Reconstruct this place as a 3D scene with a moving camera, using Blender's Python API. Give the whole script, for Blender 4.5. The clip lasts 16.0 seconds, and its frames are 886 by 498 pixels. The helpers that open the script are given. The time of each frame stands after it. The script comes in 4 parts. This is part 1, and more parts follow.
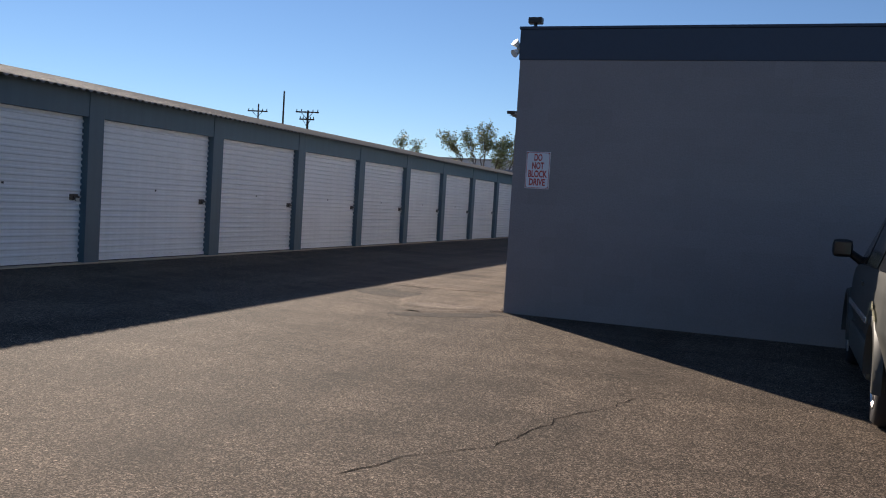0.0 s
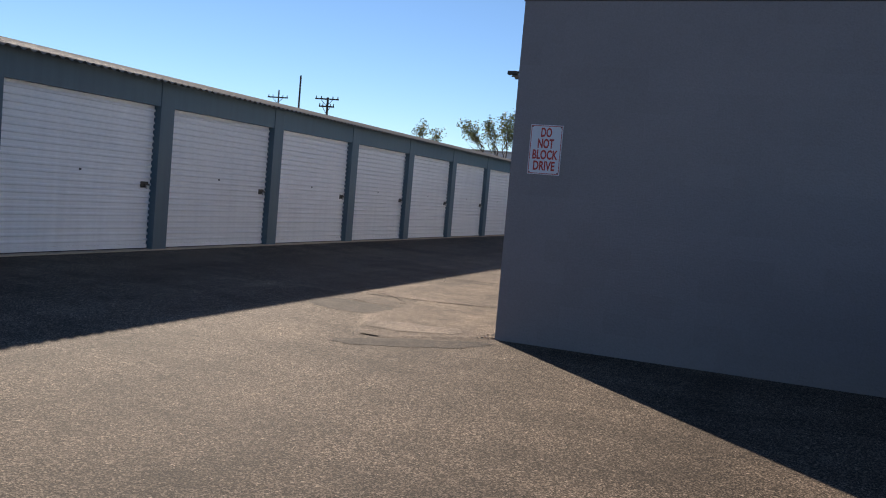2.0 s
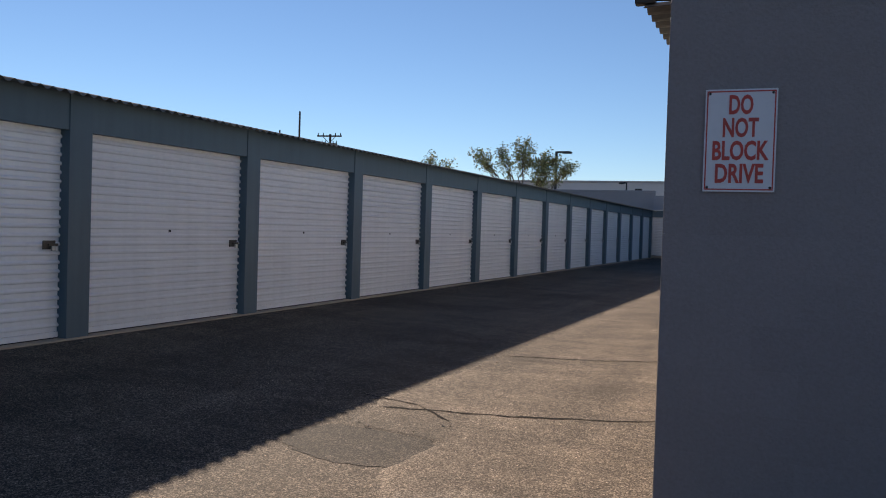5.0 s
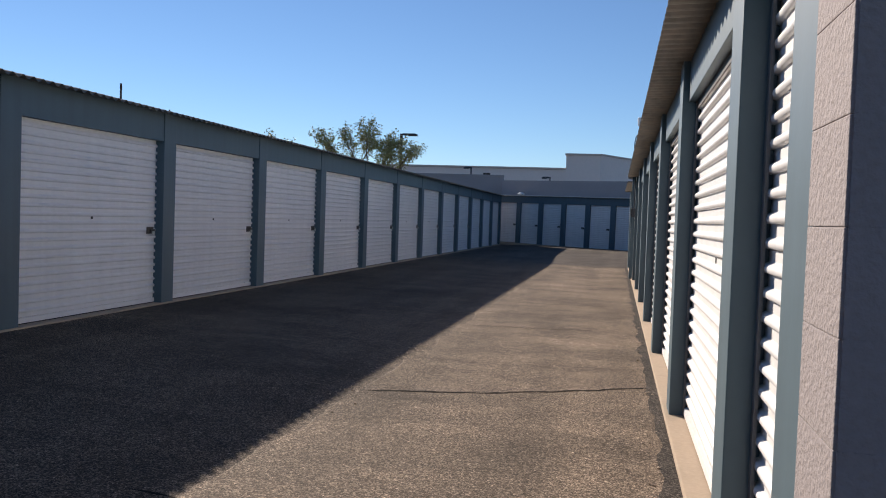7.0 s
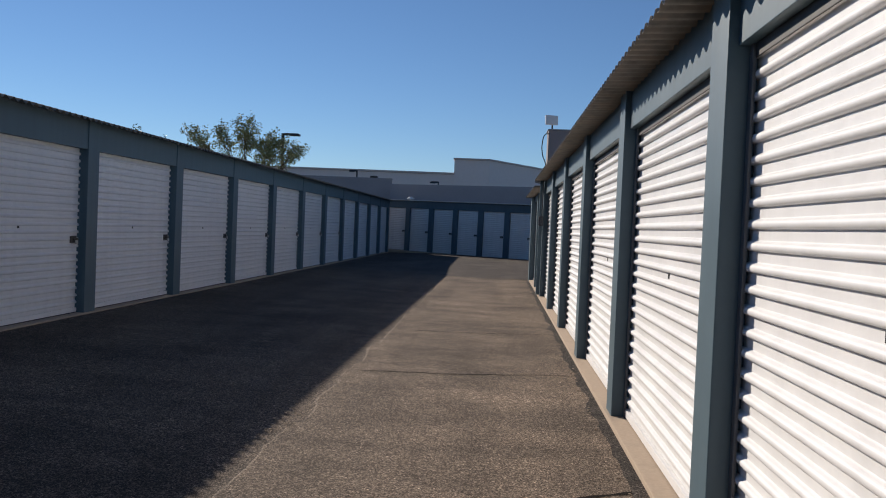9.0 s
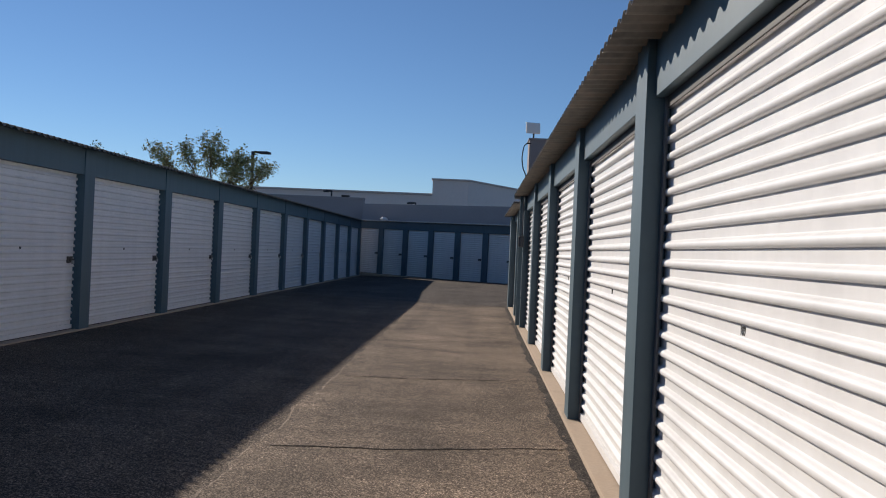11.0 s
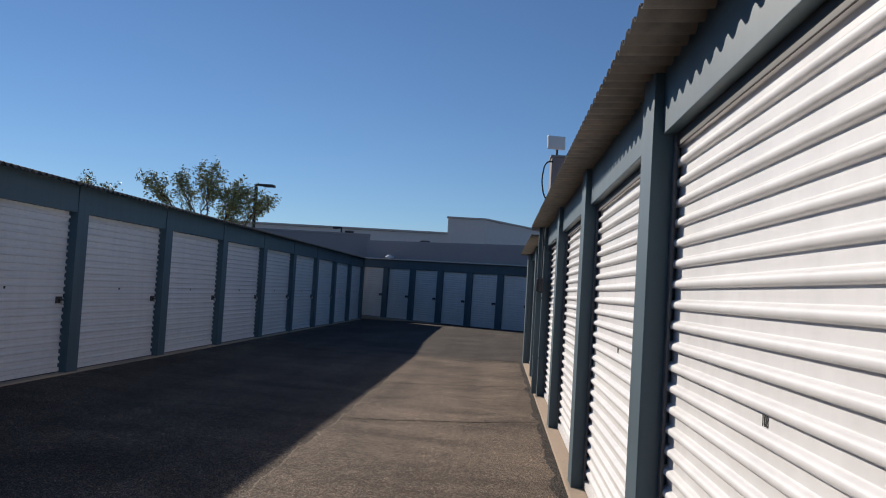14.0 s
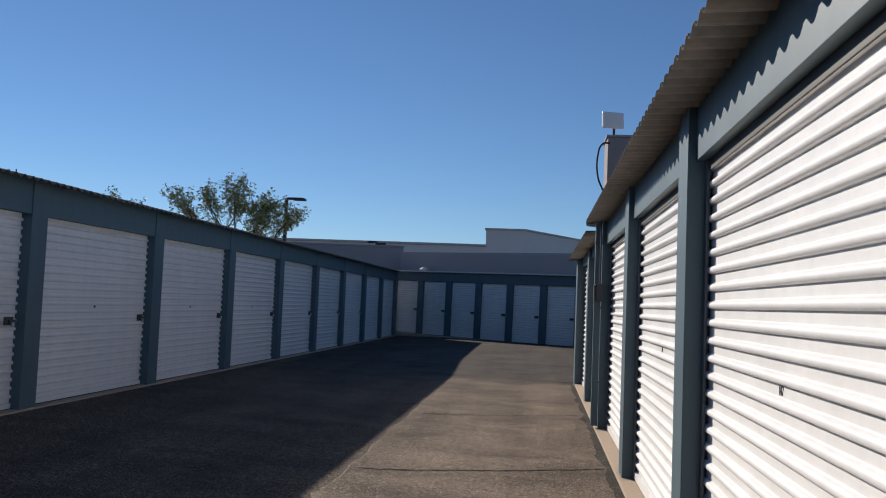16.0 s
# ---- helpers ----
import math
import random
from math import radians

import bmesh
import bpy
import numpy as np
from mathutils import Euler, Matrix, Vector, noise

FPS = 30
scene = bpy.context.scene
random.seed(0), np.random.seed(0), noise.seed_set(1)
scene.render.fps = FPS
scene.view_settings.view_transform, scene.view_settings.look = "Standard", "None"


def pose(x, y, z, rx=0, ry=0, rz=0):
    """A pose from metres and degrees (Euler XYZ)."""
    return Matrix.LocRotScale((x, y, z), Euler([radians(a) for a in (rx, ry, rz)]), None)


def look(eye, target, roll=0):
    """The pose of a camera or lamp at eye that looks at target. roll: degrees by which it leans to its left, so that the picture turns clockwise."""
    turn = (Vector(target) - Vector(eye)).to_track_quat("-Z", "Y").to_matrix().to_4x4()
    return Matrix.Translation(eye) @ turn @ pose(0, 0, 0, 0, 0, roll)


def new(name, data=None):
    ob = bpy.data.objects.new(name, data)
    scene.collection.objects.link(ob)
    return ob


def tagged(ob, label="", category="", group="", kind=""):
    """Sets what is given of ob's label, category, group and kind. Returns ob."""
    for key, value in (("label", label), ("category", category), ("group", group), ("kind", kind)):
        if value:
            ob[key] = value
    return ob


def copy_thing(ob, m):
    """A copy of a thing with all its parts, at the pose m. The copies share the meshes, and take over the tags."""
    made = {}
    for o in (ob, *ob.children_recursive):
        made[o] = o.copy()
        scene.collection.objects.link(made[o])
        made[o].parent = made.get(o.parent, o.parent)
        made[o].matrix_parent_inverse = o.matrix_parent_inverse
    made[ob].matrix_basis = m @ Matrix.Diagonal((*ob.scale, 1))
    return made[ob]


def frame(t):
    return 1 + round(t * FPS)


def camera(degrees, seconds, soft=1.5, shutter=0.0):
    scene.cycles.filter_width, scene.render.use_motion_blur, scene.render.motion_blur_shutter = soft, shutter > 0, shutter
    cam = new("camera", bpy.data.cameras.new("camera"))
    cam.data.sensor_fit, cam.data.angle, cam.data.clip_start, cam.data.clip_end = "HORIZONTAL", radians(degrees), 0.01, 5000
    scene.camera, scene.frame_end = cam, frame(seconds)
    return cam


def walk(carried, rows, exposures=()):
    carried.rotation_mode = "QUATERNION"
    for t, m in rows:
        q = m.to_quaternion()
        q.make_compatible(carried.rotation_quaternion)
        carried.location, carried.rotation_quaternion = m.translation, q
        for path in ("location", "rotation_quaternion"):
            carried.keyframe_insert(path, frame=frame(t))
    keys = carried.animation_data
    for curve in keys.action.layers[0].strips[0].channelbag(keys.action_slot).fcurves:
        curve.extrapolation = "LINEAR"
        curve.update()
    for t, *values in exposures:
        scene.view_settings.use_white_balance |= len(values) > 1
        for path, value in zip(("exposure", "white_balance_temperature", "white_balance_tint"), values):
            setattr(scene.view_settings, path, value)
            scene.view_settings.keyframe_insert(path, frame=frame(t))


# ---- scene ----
cam = camera(54.4, 16.0, 1.05)
PATH = [
    (0, (-0.315, -0.356, 1.357), (-0.979, 1.527, 1.252), 3.6),
    (0.5, (-0.373, 0.327, 1.349), (-0.958, 2.234, 1.206), 3.9),
    (1, (-0.5, 1.112, 1.357), (-0.998, 3.045, 1.232), 4.3),
    (1.5, (-0.571, 1.753, 1.34), (-1.197, 3.648, 1.206), 3.8),
    (2, (-0.785, 2.457, 1.35), (-1.502, 4.32, 1.225), 5.0),
    (2.5, (-0.97, 3.097, 1.34), (-1.738, 4.941, 1.245), 4.8),
    (3, (-1.289, 3.734, 1.339), (-2.135, 5.545, 1.262), 3.9),
    (3.2, (-1.415, 3.982, 1.306), (-2.269, 5.789, 1.217), 3.3),
    (5.3, (-2.846, 6.612, 1.425), (-3.54, 8.488, 1.395), 1.3),
    (5.5, (-2.958, 6.862, 1.427), (-3.602, 8.755, 1.409), 1.3),
    (6, (-3.224, 7.489, 1.437), (-3.796, 9.406, 1.415), 1.6),
    (6.5, (-3.392, 8.208, 1.435), (-3.812, 10.164, 1.416), 1.8),
    (7, (-3.623, 8.723, 1.412), (-4.016, 10.683, 1.34), 2.0),
    (7.5, (-3.827, 9.355, 1.451), (-4.172, 11.323, 1.367), 1.1),
    (8, (-3.987, 9.897, 1.475), (-4.358, 11.86, 1.389), 1.1),
    (8.5, (-4.134, 10.548, 1.496), (-4.369, 12.533, 1.427), 2.1),
    (8.7, (-4.14, 10.883, 1.482), (-4.302, 12.876, 1.423), 1.9),
    (10.8, (-4.016, 13.473, 1.467), (-4.088, 15.472, 1.455), 3.2),
    (11, (-4.017, 13.689, 1.467), (-4.104, 15.687, 1.47), 2.5),
    (11.5, (-4.074, 14.322, 1.449), (-4.206, 16.317, 1.473), 2.6),
    (12, (-4.073, 15.02, 1.479), (-4.101, 17.018, 1.55), 2.3),
    (12.5, (-4.056, 15.556, 1.479), (-4.074, 17.553, 1.586), 2.6),
    (13, (-3.946, 16.232, 1.513), (-3.851, 18.225, 1.651), 2.7),
    (13.5, (-3.85, 16.669, 1.529), (-3.851, 18.666, 1.635), 3.1),
    (14, (-3.849, 17.317, 1.546), (-3.984, 19.31, 1.641), 3.4),
    (14.5, (-3.82, 17.846, 1.548), (-3.992, 19.836, 1.653), 2.3),
    (15, (-3.874, 18.48, 1.555), (-4.111, 20.461, 1.703), 3.2),
    (15.5, (-3.923, 19.127, 1.527), (-4.168, 21.107, 1.669), 1.9),
    (16, (-3.956, 19.623, 1.497), (-4.182, 21.606, 1.622), 2.3),
]
EXPOSURES = [(0, 0.3, 7050, 14), (0.5, 0.43, 7100, 14), (1, 0.2, 7050, 14), (1.5, 0.54, 7250, 14), (2, 0.53, 7100, 13), (2.5, 0.54, 7050, 13), (3, 0.53, 7050, 13), (5.5, 0.35, 7400, 14), (6, 0.42, 7350, 14),
             (7, 0.38, 6950, 13), (7.5, 0.08, 6750, 11), (8, 0.06, 6650, 11), (8.5, -0.05, 6650, 11), (11, -0.04, 6650, 11), (11.5, -0.05, 6650, 11), (12, -0.25, 6600, 11), (13, -0.32, 6600, 11),
             (13.5, -0.12, 6600, 11), (14.5, -0.18, 6550, 11), (15, -0.08, 6600, 11), (16, -0.05, 6550, 10)]
walk(cam, [(t, look(eye, target, roll)) for t, eye, target, roll in PATH], EXPOSURES)

# ---- world, sun ----
SUN_AZ, SUN_EL = 43.4, 26.0  # degrees west of the alley's line, and above the horizon
world = bpy.data.worlds.new("world")
scene.world = world
world.use_nodes = True
wn = world.node_tree.nodes
sky = wn.new("ShaderNodeTexSky")
sky.sky_type = "NISHITA"
sky.sun_disc = False
sky.sun_elevation = radians(SUN_EL)
sky.sun_rotation = radians(360 - SUN_AZ)
sky.air_density, sky.dust_density, sky.ozone_density = 0.85, 0.0, 6.5
wn["Background"].inputs["Strength"].default_value = 0.088
world.node_tree.links.new(sky.outputs[0], wn["Background"].inputs["Color"])

sun_data = bpy.data.lights.new("sun", "SUN")
sun_data.energy, sun_data.angle, sun_data.color = 5.3, radians(0.53), (1.0, 0.92, 0.82)
sun = new("sun", sun_data)
ce = math.cos(radians(SUN_EL))
sun.matrix_world = look((-40, 40, 40), (-40 + ce * math.sin(radians(SUN_AZ)), 40 - ce * math.cos(radians(SUN_AZ)),
                                       40 - math.sin(radians(SUN_EL))))


# ---- materials ----
def material(name, base, rough=0.7, metal=0.0, spread=0.12, grain=60.0, bump=0.1, stain=0.15, stain_scale=1.2, bump_dist=0.004,
             dust=None, streak=0.0, spec=0.5):
    """Paint, metal or stone: fine grain, broad stains, optional rain streaks and bump, in metres."""
    m = bpy.data.materials.new(name)
    m.use_nodes = True
    n, l = m.node_tree.nodes, m.node_tree.links
    b = n["Principled BSDF"]
    geo = n.new("ShaderNodeNewGeometry")
    info = n.new("ShaderNodeObjectInfo")
    fine = n.new("ShaderNodeTexNoise")
    fine.inputs["Scale"].default_value, fine.inputs["Detail"].default_value = grain, 4
    broad = n.new("ShaderNodeTexNoise")
    broad.inputs["Scale"].default_value, broad.inputs["Detail"].default_value = stain_scale, 6
    broad.inputs["Roughness"].default_value = 0.65
    for t in (fine, broad):
        l.new(geo.outputs["Position"], t.inputs["Vector"])
    total = n.new("ShaderNodeMath")
    total.operation = "MULTIPLY_ADD"
    l.new(fine.outputs["Fac"], total.inputs[0])
    total.inputs[1].default_value, total.inputs[2].default_value = spread * 2, 1 - spread
    second = n.new("ShaderNodeMath")
    second.operation = "MULTIPLY_ADD"
    l.new(broad.outputs["Fac"], second.inputs[0])
    second.inputs[1].default_value, second.inputs[2].default_value = stain * 2, 1 - stain
    mul = n.new("ShaderNodeMath")
    mul.operation = "MULTIPLY"
    l.new(total.outputs[0], mul.inputs[0])
    l.new(second.outputs[0], mul.inputs[1])
    rnd = n.new("ShaderNodeMath")
    rnd.operation = "MULTIPLY_ADD"
    l.new(info.outputs["Random"], rnd.inputs[0])
    rnd.inputs[1].default_value, rnd.inputs[2].default_value = 0.06, 0.97
    mul2 = n.new("ShaderNodeMath")
    mul2.operation = "MULTIPLY"
    l.new(mul.outputs[0], mul2.inputs[0])
    l.new(rnd.outputs[0], mul2.inputs[1])
    col = n.new("ShaderNodeVectorMath")
    col.operation = "SCALE"
    col.inputs[0].default_value = base
    l.new(mul2.outputs[0], col.inputs["Scale"])
    out = col.outputs[0]
    if dust:
        mix = n.new("ShaderNodeMix")
        mix.data_type = "RGBA"
        ramp = n.new("ShaderNodeValToRGB")
        ramp.color_ramp.elements[0].position, ramp.color_ramp.elements[1].position = 0.45, 0.75
        l.new(broad.outputs["Fac"], ramp.inputs[0])
        amt = n.new("ShaderNodeMath")
        amt.operation = "MULTIPLY"
        l.new(ramp.outputs[0], amt.inputs[0])
        amt.inputs[1].default_value = dust[3]
        l.new(amt.outputs[0], mix.inputs["Factor"])
        l.new(out, mix.inputs["A"])
        mix.inputs["B"].default_value = (*dust[:3], 1)
        out = mix.outputs["Result"]
    if streak:
        mp = n.new("ShaderNodeMapping")
        mp.inputs["Scale"].default_value = (9, 9, 0.5)
        l.new(geo.outputs["Position"], mp.inputs["Vector"])
        st = n.new("ShaderNodeTexNoise")
        st.inputs["Scale"].default_value, st.inputs["Detail"].default_value = 1.0, 5
        l.new(mp.outputs[0], st.inputs["Vector"])
        r2 = n.new("ShaderNodeMapRange")
        r2.inputs["From Min"].default_value, r2.inputs["From Max"].default_value = 0.4, 0.75
        r2.inputs["To Min"].default_value, r2.inputs["To Max"].default_value = 1.0, 1.0 - streak
        l.new(st.outputs["Fac"], r2.inputs["Value"])
        s2 = n.new("ShaderNodeVectorMath")
        s2.operation = "SCALE"
        l.new(out, s2.inputs[0])
        l.new(r2.outputs[0], s2.inputs["Scale"])
        out = s2.outputs[0]
    l.new(out, b.inputs["Base Color"])
    rr = n.new("ShaderNodeMath")
    rr.operation = "MULTIPLY_ADD"
    l.new(broad.outputs["Fac"], rr.inputs[0])
    rr.inputs[1].default_value, rr.inputs[2].default_value = 0.2, rough - 0.1
    l.new(rr.outputs[0], b.inputs["Roughness"])
    b.inputs["Metallic"].default_value = metal
    b.inputs["Specular IOR Level"].default_value = spec
    if bump:
        bp = n.new("ShaderNodeBump")
        bp.inputs["Strength"].default_value, bp.inputs["Distance"].default_value = bump, bump_dist
        l.new(fine.outputs["Fac"], bp.inputs["Height"])
        l.new(bp.outputs[0], b.inputs["Normal"])
    return m


def asphalt_material(name, dark, mid, light, patch_scale=0.35):
    """Worn asphalt: bound chips of stone of several colours, sealed and bleached patches, oil stains."""
    m = bpy.data.materials.new(name)
    m.use_nodes = True
    n, l = m.node_tree.nodes, m.node_tree.links
    b = n["Principled BSDF"]
    geo = n.new("ShaderNodeNewGeometry")
    chips = n.new("ShaderNodeTexVoronoi")
    chips.inputs["Scale"].default_value = 125
    l.new(geo.outputs["Position"], chips.inputs["Vector"])
    bw = n.new("ShaderNodeRGBToBW")
    l.new(chips.outputs["Color"], bw.inputs[0])
    ramp = n.new("ShaderNodeValToRGB")
    e = ramp.color_ramp.elements
    e[0].position, e[0].color = 0.15, (*dark, 1)
    e[1].position, e[1].color = 0.85, (*light, 1)
    k = e.new(0.55)
    k.color = (*mid, 1)
    l.new(bw.outputs[0], ramp.inputs[0])
    grit = n.new("ShaderNodeTexNoise")
    grit.inputs["Scale"].default_value, grit.inputs["Detail"].default_value = 18, 6
    grit.inputs["Roughness"].default_value = 0.75
    broad = n.new("ShaderNodeTexNoise")
    broad.inputs["Scale"].default_value, broad.inputs["Detail"].default_value = patch_scale, 7
    broad.inputs["Roughness"].default_value, broad.inputs["Distortion"].default_value = 0.6, 0.6
    for t in (grit, broad):
        l.new(geo.outputs["Position"], t.inputs["Vector"])
    a = n.new("ShaderNodeMapRange")
    a.inputs["From Min"].default_value, a.inputs["From Max"].default_value = 0.3, 0.7
    a.inputs["To Min"].default_value, a.inputs["To Max"].default_value = 0.66, 1.34
    l.new(broad.outputs["Fac"], a.inputs["Value"])
    c = n.new("ShaderNodeMapRange")
    c.inputs["From Min"].default_value, c.inputs["From Max"].default_value = 0.25, 0.75
    c.inputs["To Min"].default_value, c.inputs["To Max"].default_value = 0.62, 1.38
    l.new(grit.outputs["Fac"], c.inputs["Value"])
    mul = n.new("ShaderNodeMath")
    mul.operation = "MULTIPLY"
    l.new(a.outputs[0], mul.inputs[0])
    l.new(c.outputs[0], mul.inputs[1])
    lane = n.new("ShaderNodeMapping")
    lane.inputs["Scale"].default_value = (2.2, 0.12, 1)
    l.new(geo.outputs["Position"], lane.inputs["Vector"])
    wear = n.new("ShaderNodeTexNoise")
    wear.inputs["Scale"].default_value, wear.inputs["Detail"].default_value = 1.0, 5
    l.new(lane.outputs[0], wear.inputs["Vector"])
    w = n.new("ShaderNodeMapRange")
    w.inputs["From Min"].default_value, w.inputs["From Max"].default_value = 0.3, 0.7
    w.inputs["To Min"].default_value, w.inputs["To Max"].default_value = 0.82, 1.18
    l.new(wear.outputs["Fac"], w.inputs["Value"])
    mul3 = n.new("ShaderNodeMath")
    mul3.operation = "MULTIPLY"
    l.new(mul.outputs[0], mul3.inputs[0])
    l.new(w.outputs[0], mul3.inputs[1])
    big = n.new("ShaderNodeTexVoronoi")
    big.inputs["Scale"].default_value = 58
    l.new(geo.outputs["Position"], big.inputs["Vector"])
    pick = n.new("ShaderNodeRGBToBW")
    l.new(big.outputs["Color"], pick.inputs[0])
    near = n.new("ShaderNodeMath")
    near.operation = "LESS_THAN"
    l.new(big.outputs["Distance"], near.inputs[0])
    near.inputs[1].default_value = 0.4
    chosen = n.new("ShaderNodeMapRange")
    chosen.inputs["From Min"].default_value, chosen.inputs["From Max"].default_value = 0.68, 0.9
    l.new(pick.outputs[0], chosen.inputs["Value"])
    spot = n.new("ShaderNodeMath")
    spot.operation = "MULTIPLY"
    l.new(near.outputs[0], spot.inputs[0])
    l.new(chosen.outputs[0], spot.inputs[1])
    gain = n.new("ShaderNodeMath")
    gain.operation = "MULTIPLY_ADD"
    l.new(spot.outputs[0], gain.inputs[0])
    gain.inputs[1].default_value, gain.inputs[2].default_value = 1.35, 0.97
    mul4 = n.new("ShaderNodeMath")
    mul4.operation = "MULTIPLY"
    l.new(mul3.outputs[0], mul4.inputs[0])
    l.new(gain.outputs[0], mul4.inputs[1])
    smudge_map = n.new("ShaderNodeMapping")
    smudge_map.inputs["Scale"].default_value, smudge_map.inputs["Rotation"].default_value = (0.55, 1.5, 1), (0, 0, 0.25)
    l.new(geo.outputs["Position"], smudge_map.inputs["Vector"])
    smudge = n.new("ShaderNodeTexNoise")
    smudge.inputs["Scale"].default_value, smudge.inputs["Detail"].default_value = 1.3, 6
    smudge.inputs["Roughness"].default_value, smudge.inputs["Distortion"].default_value = 0.68, 0.5
    l.new(smudge_map.outputs[0], smudge.inputs["Vector"])
    worn = n.new("ShaderNodeMapRange")
    worn.inputs["From Min"].default_value, worn.inputs["From Max"].default_value = 0.36, 0.56
    worn.inputs["To Min"].default_value, worn.inputs["To Max"].default_value = 0.8, 1.12
    l.new(smudge.outputs["Fac"], worn.inputs["Value"])
    mul5 = n.new("ShaderNodeMath")
    mul5.operation = "MULTIPLY"
    l.new(mul4.outputs[0], mul5.inputs[0])
    l.new(worn.outputs[0], mul5.inputs[1])
    s = n.new("ShaderNodeVectorMath")
    s.operation = "SCALE"
    l.new(ramp.outputs[0], s.inputs[0])
    l.new(mul5.outputs[0], s.inputs["Scale"])
    l.new(s.outputs[0], b.inputs["Base Color"])
    b.inputs["Roughness"].default_value = 0.85
    b.inputs["Specular IOR Level"].default_value = 0.2
    bp = n.new("ShaderNodeBump")
    bp.inputs["Strength"].default_value, bp.inputs["Distance"].default_value = 0.5, 0.006
    l.new(chips.outputs["Distance"], bp.inputs["Height"])
    bp2 = n.new("ShaderNodeBump")
    bp2.inputs["Strength"].default_value, bp2.inputs["Distance"].default_value = 0.4, 0.02
    l.new(grit.outputs["Fac"], bp2.inputs["Height"])
    l.new(bp.outputs[0], bp2.inputs["Normal"])
    l.new(bp2.outputs[0], b.inputs["Normal"])
    return m


ASPHALT = asphalt_material("asphalt", (0.026, 0.019, 0.013), (0.082, 0.059, 0.042), (0.26, 0.2, 0.15))
SEAL = asphalt_material("asphalt_patch", (0.025, 0.02, 0.017), (0.07, 0.054, 0.043), (0.17, 0.14, 0.115), 0.8)
DAMP = asphalt_material("crumbling_asphalt", (0.012, 0.009, 0.008), (0.04, 0.032, 0.026), (0.12, 0.1, 0.085), 1.5)
TAR = material("tar", (0.02, 0.017, 0.015), 0.95, bump=0.2, grain=80, spread=0.3, spec=0.05)
TEAL = material("blue_grey_paint", (0.066, 0.114, 0.143), 0.5, spread=0.05, grain=25, bump=0.05, stain=0.16, stain_scale=2.0, streak=0.12)
WHITE = material("white_door_enamel", (0.77, 0.76, 0.75), 0.42, spread=0.03, grain=30, bump=0.03, stain=0.1, stain_scale=1.6, streak=0.07)
RUBBER = material("black_rubber", (0.02, 0.02, 0.022), 0.8, bump=0.2)
DARKSTEEL = material("dark_steel", (0.05, 0.045, 0.042), 0.45, metal=0.6, spread=0.2)
GUIDE = material("guide_rail_paint", (0.13, 0.135, 0.14), 0.6, metal=0.0, spread=0.15)
# near-black brown that paints the shade under the sunlit row's headers
HEADER_SHADE = material("header_shade_brown", (0.035, 0.029, 0.026), 0.6, spread=0.15, stain=0.3, stain_scale=4)
STEEL = material("galvanised_steel", (0.45, 0.45, 0.44), 0.42, metal=0.8, spread=0.15, grain=12)
ROOFMETAL = material("weathered_roof_sheet", (0.2, 0.185, 0.165), 0.8, spec=0.25, metal=0.0, spread=0.3, grain=14, stain=0.55, stain_scale=3.5,
                     dust=(0.2, 0.13, 0.08, 0.5))
BLOCK = material("grey_painted_block", (0.28, 0.244, 0.242), 0.85, spread=0.14, grain=70, bump=0.8, bump_dist=0.008, stain=0.12, stain_scale=0.8)
NAVY = material("navy_fascia_paint", (0.04, 0.055, 0.085), 0.6, spread=0.06, grain=20, stain=0.15, bump=0.1)
CONCRETE = material("concrete", (0.44, 0.34, 0.25), 0.9, spread=0.16, grain=50, bump=0.4, stain=0.35, stain_scale=3.5,
                    dust=(0.25, 0.18, 0.13, 0.4))
STUCCO = material("pale_stucco", (0.84, 0.75, 0.7), 0.9, spread=0.05, grain=4, stain=0.08, stain_scale=0.2, bump=0.1)
STUCCO_CAP = material("stucco_cap", (0.6, 0.52, 0.48), 0.9, spread=0.05, grain=4, bump=0.1)
GREYWALL = material("grey_parapet_paint", (0.30, 0.30, 0.32), 0.85, spread=0.08, grain=15, stain=0.12, stain_scale=0.5, bump=0.2)
SIGNWHITE = material("sign_white", (0.72, 0.7, 0.72), 0.4, spread=0.03, grain=40, stain=0.08, stain_scale=6)
SIGNRED = material("sign_red", (0.52, 0.05, 0.035), 0.45, spread=0.08, grain=60, stain=0.15, stain_scale=9)
BLACK = material("black_print", (0.03, 0.03, 0.03), 0.6, spread=0.05)
BARK = material("bark", (0.12, 0.085, 0.06), 0.95, spread=0.3, grain=30, bump=0.8, bump_dist=0.02)
LEAF = material("olive_leaf", (0.27, 0.28, 0.12), 0.6, spread=0.35, grain=3, stain=0.35, stain_scale=0.7, bump=0)
POLEWOOD = material("weathered_pole", (0.09, 0.065, 0.05), 0.9, spread=0.25, grain=20, bump=0.4)
LAMPPAINT = material("dark_bronze_paint", (0.025, 0.03, 0.04), 0.5, spread=0.1)
CARPAINT = material("dusty_grey_green_car_paint", (0.05, 0.055, 0.05), 0.5, spec=0.35, metal=0.0, spread=0.08, grain=90, bump=0.02, stain=0.2,
                    stain_scale=2.5, dust=(0.13, 0.115, 0.095, 0.45))
CLADDING = material("silver_green_cladding", (0.1, 0.115, 0.105), 0.4, metal=0.4, spread=0.08, grain=60, stain=0.2, dust=(0.3, 0.26, 0.2, 0.3))
RIM = material("alloy_rim", (0.6, 0.58, 0.55), 0.35, metal=0.8, spread=0.1, stain=0.2, stain_scale=12)
TAIL = material("red_lens", (0.5, 0.015, 0.015), 0.15, spread=0.03, bump=0)
CHROME = material("bright_trim", (0.7, 0.7, 0.68), 0.25, metal=0.9, spread=0.05, bump=0)
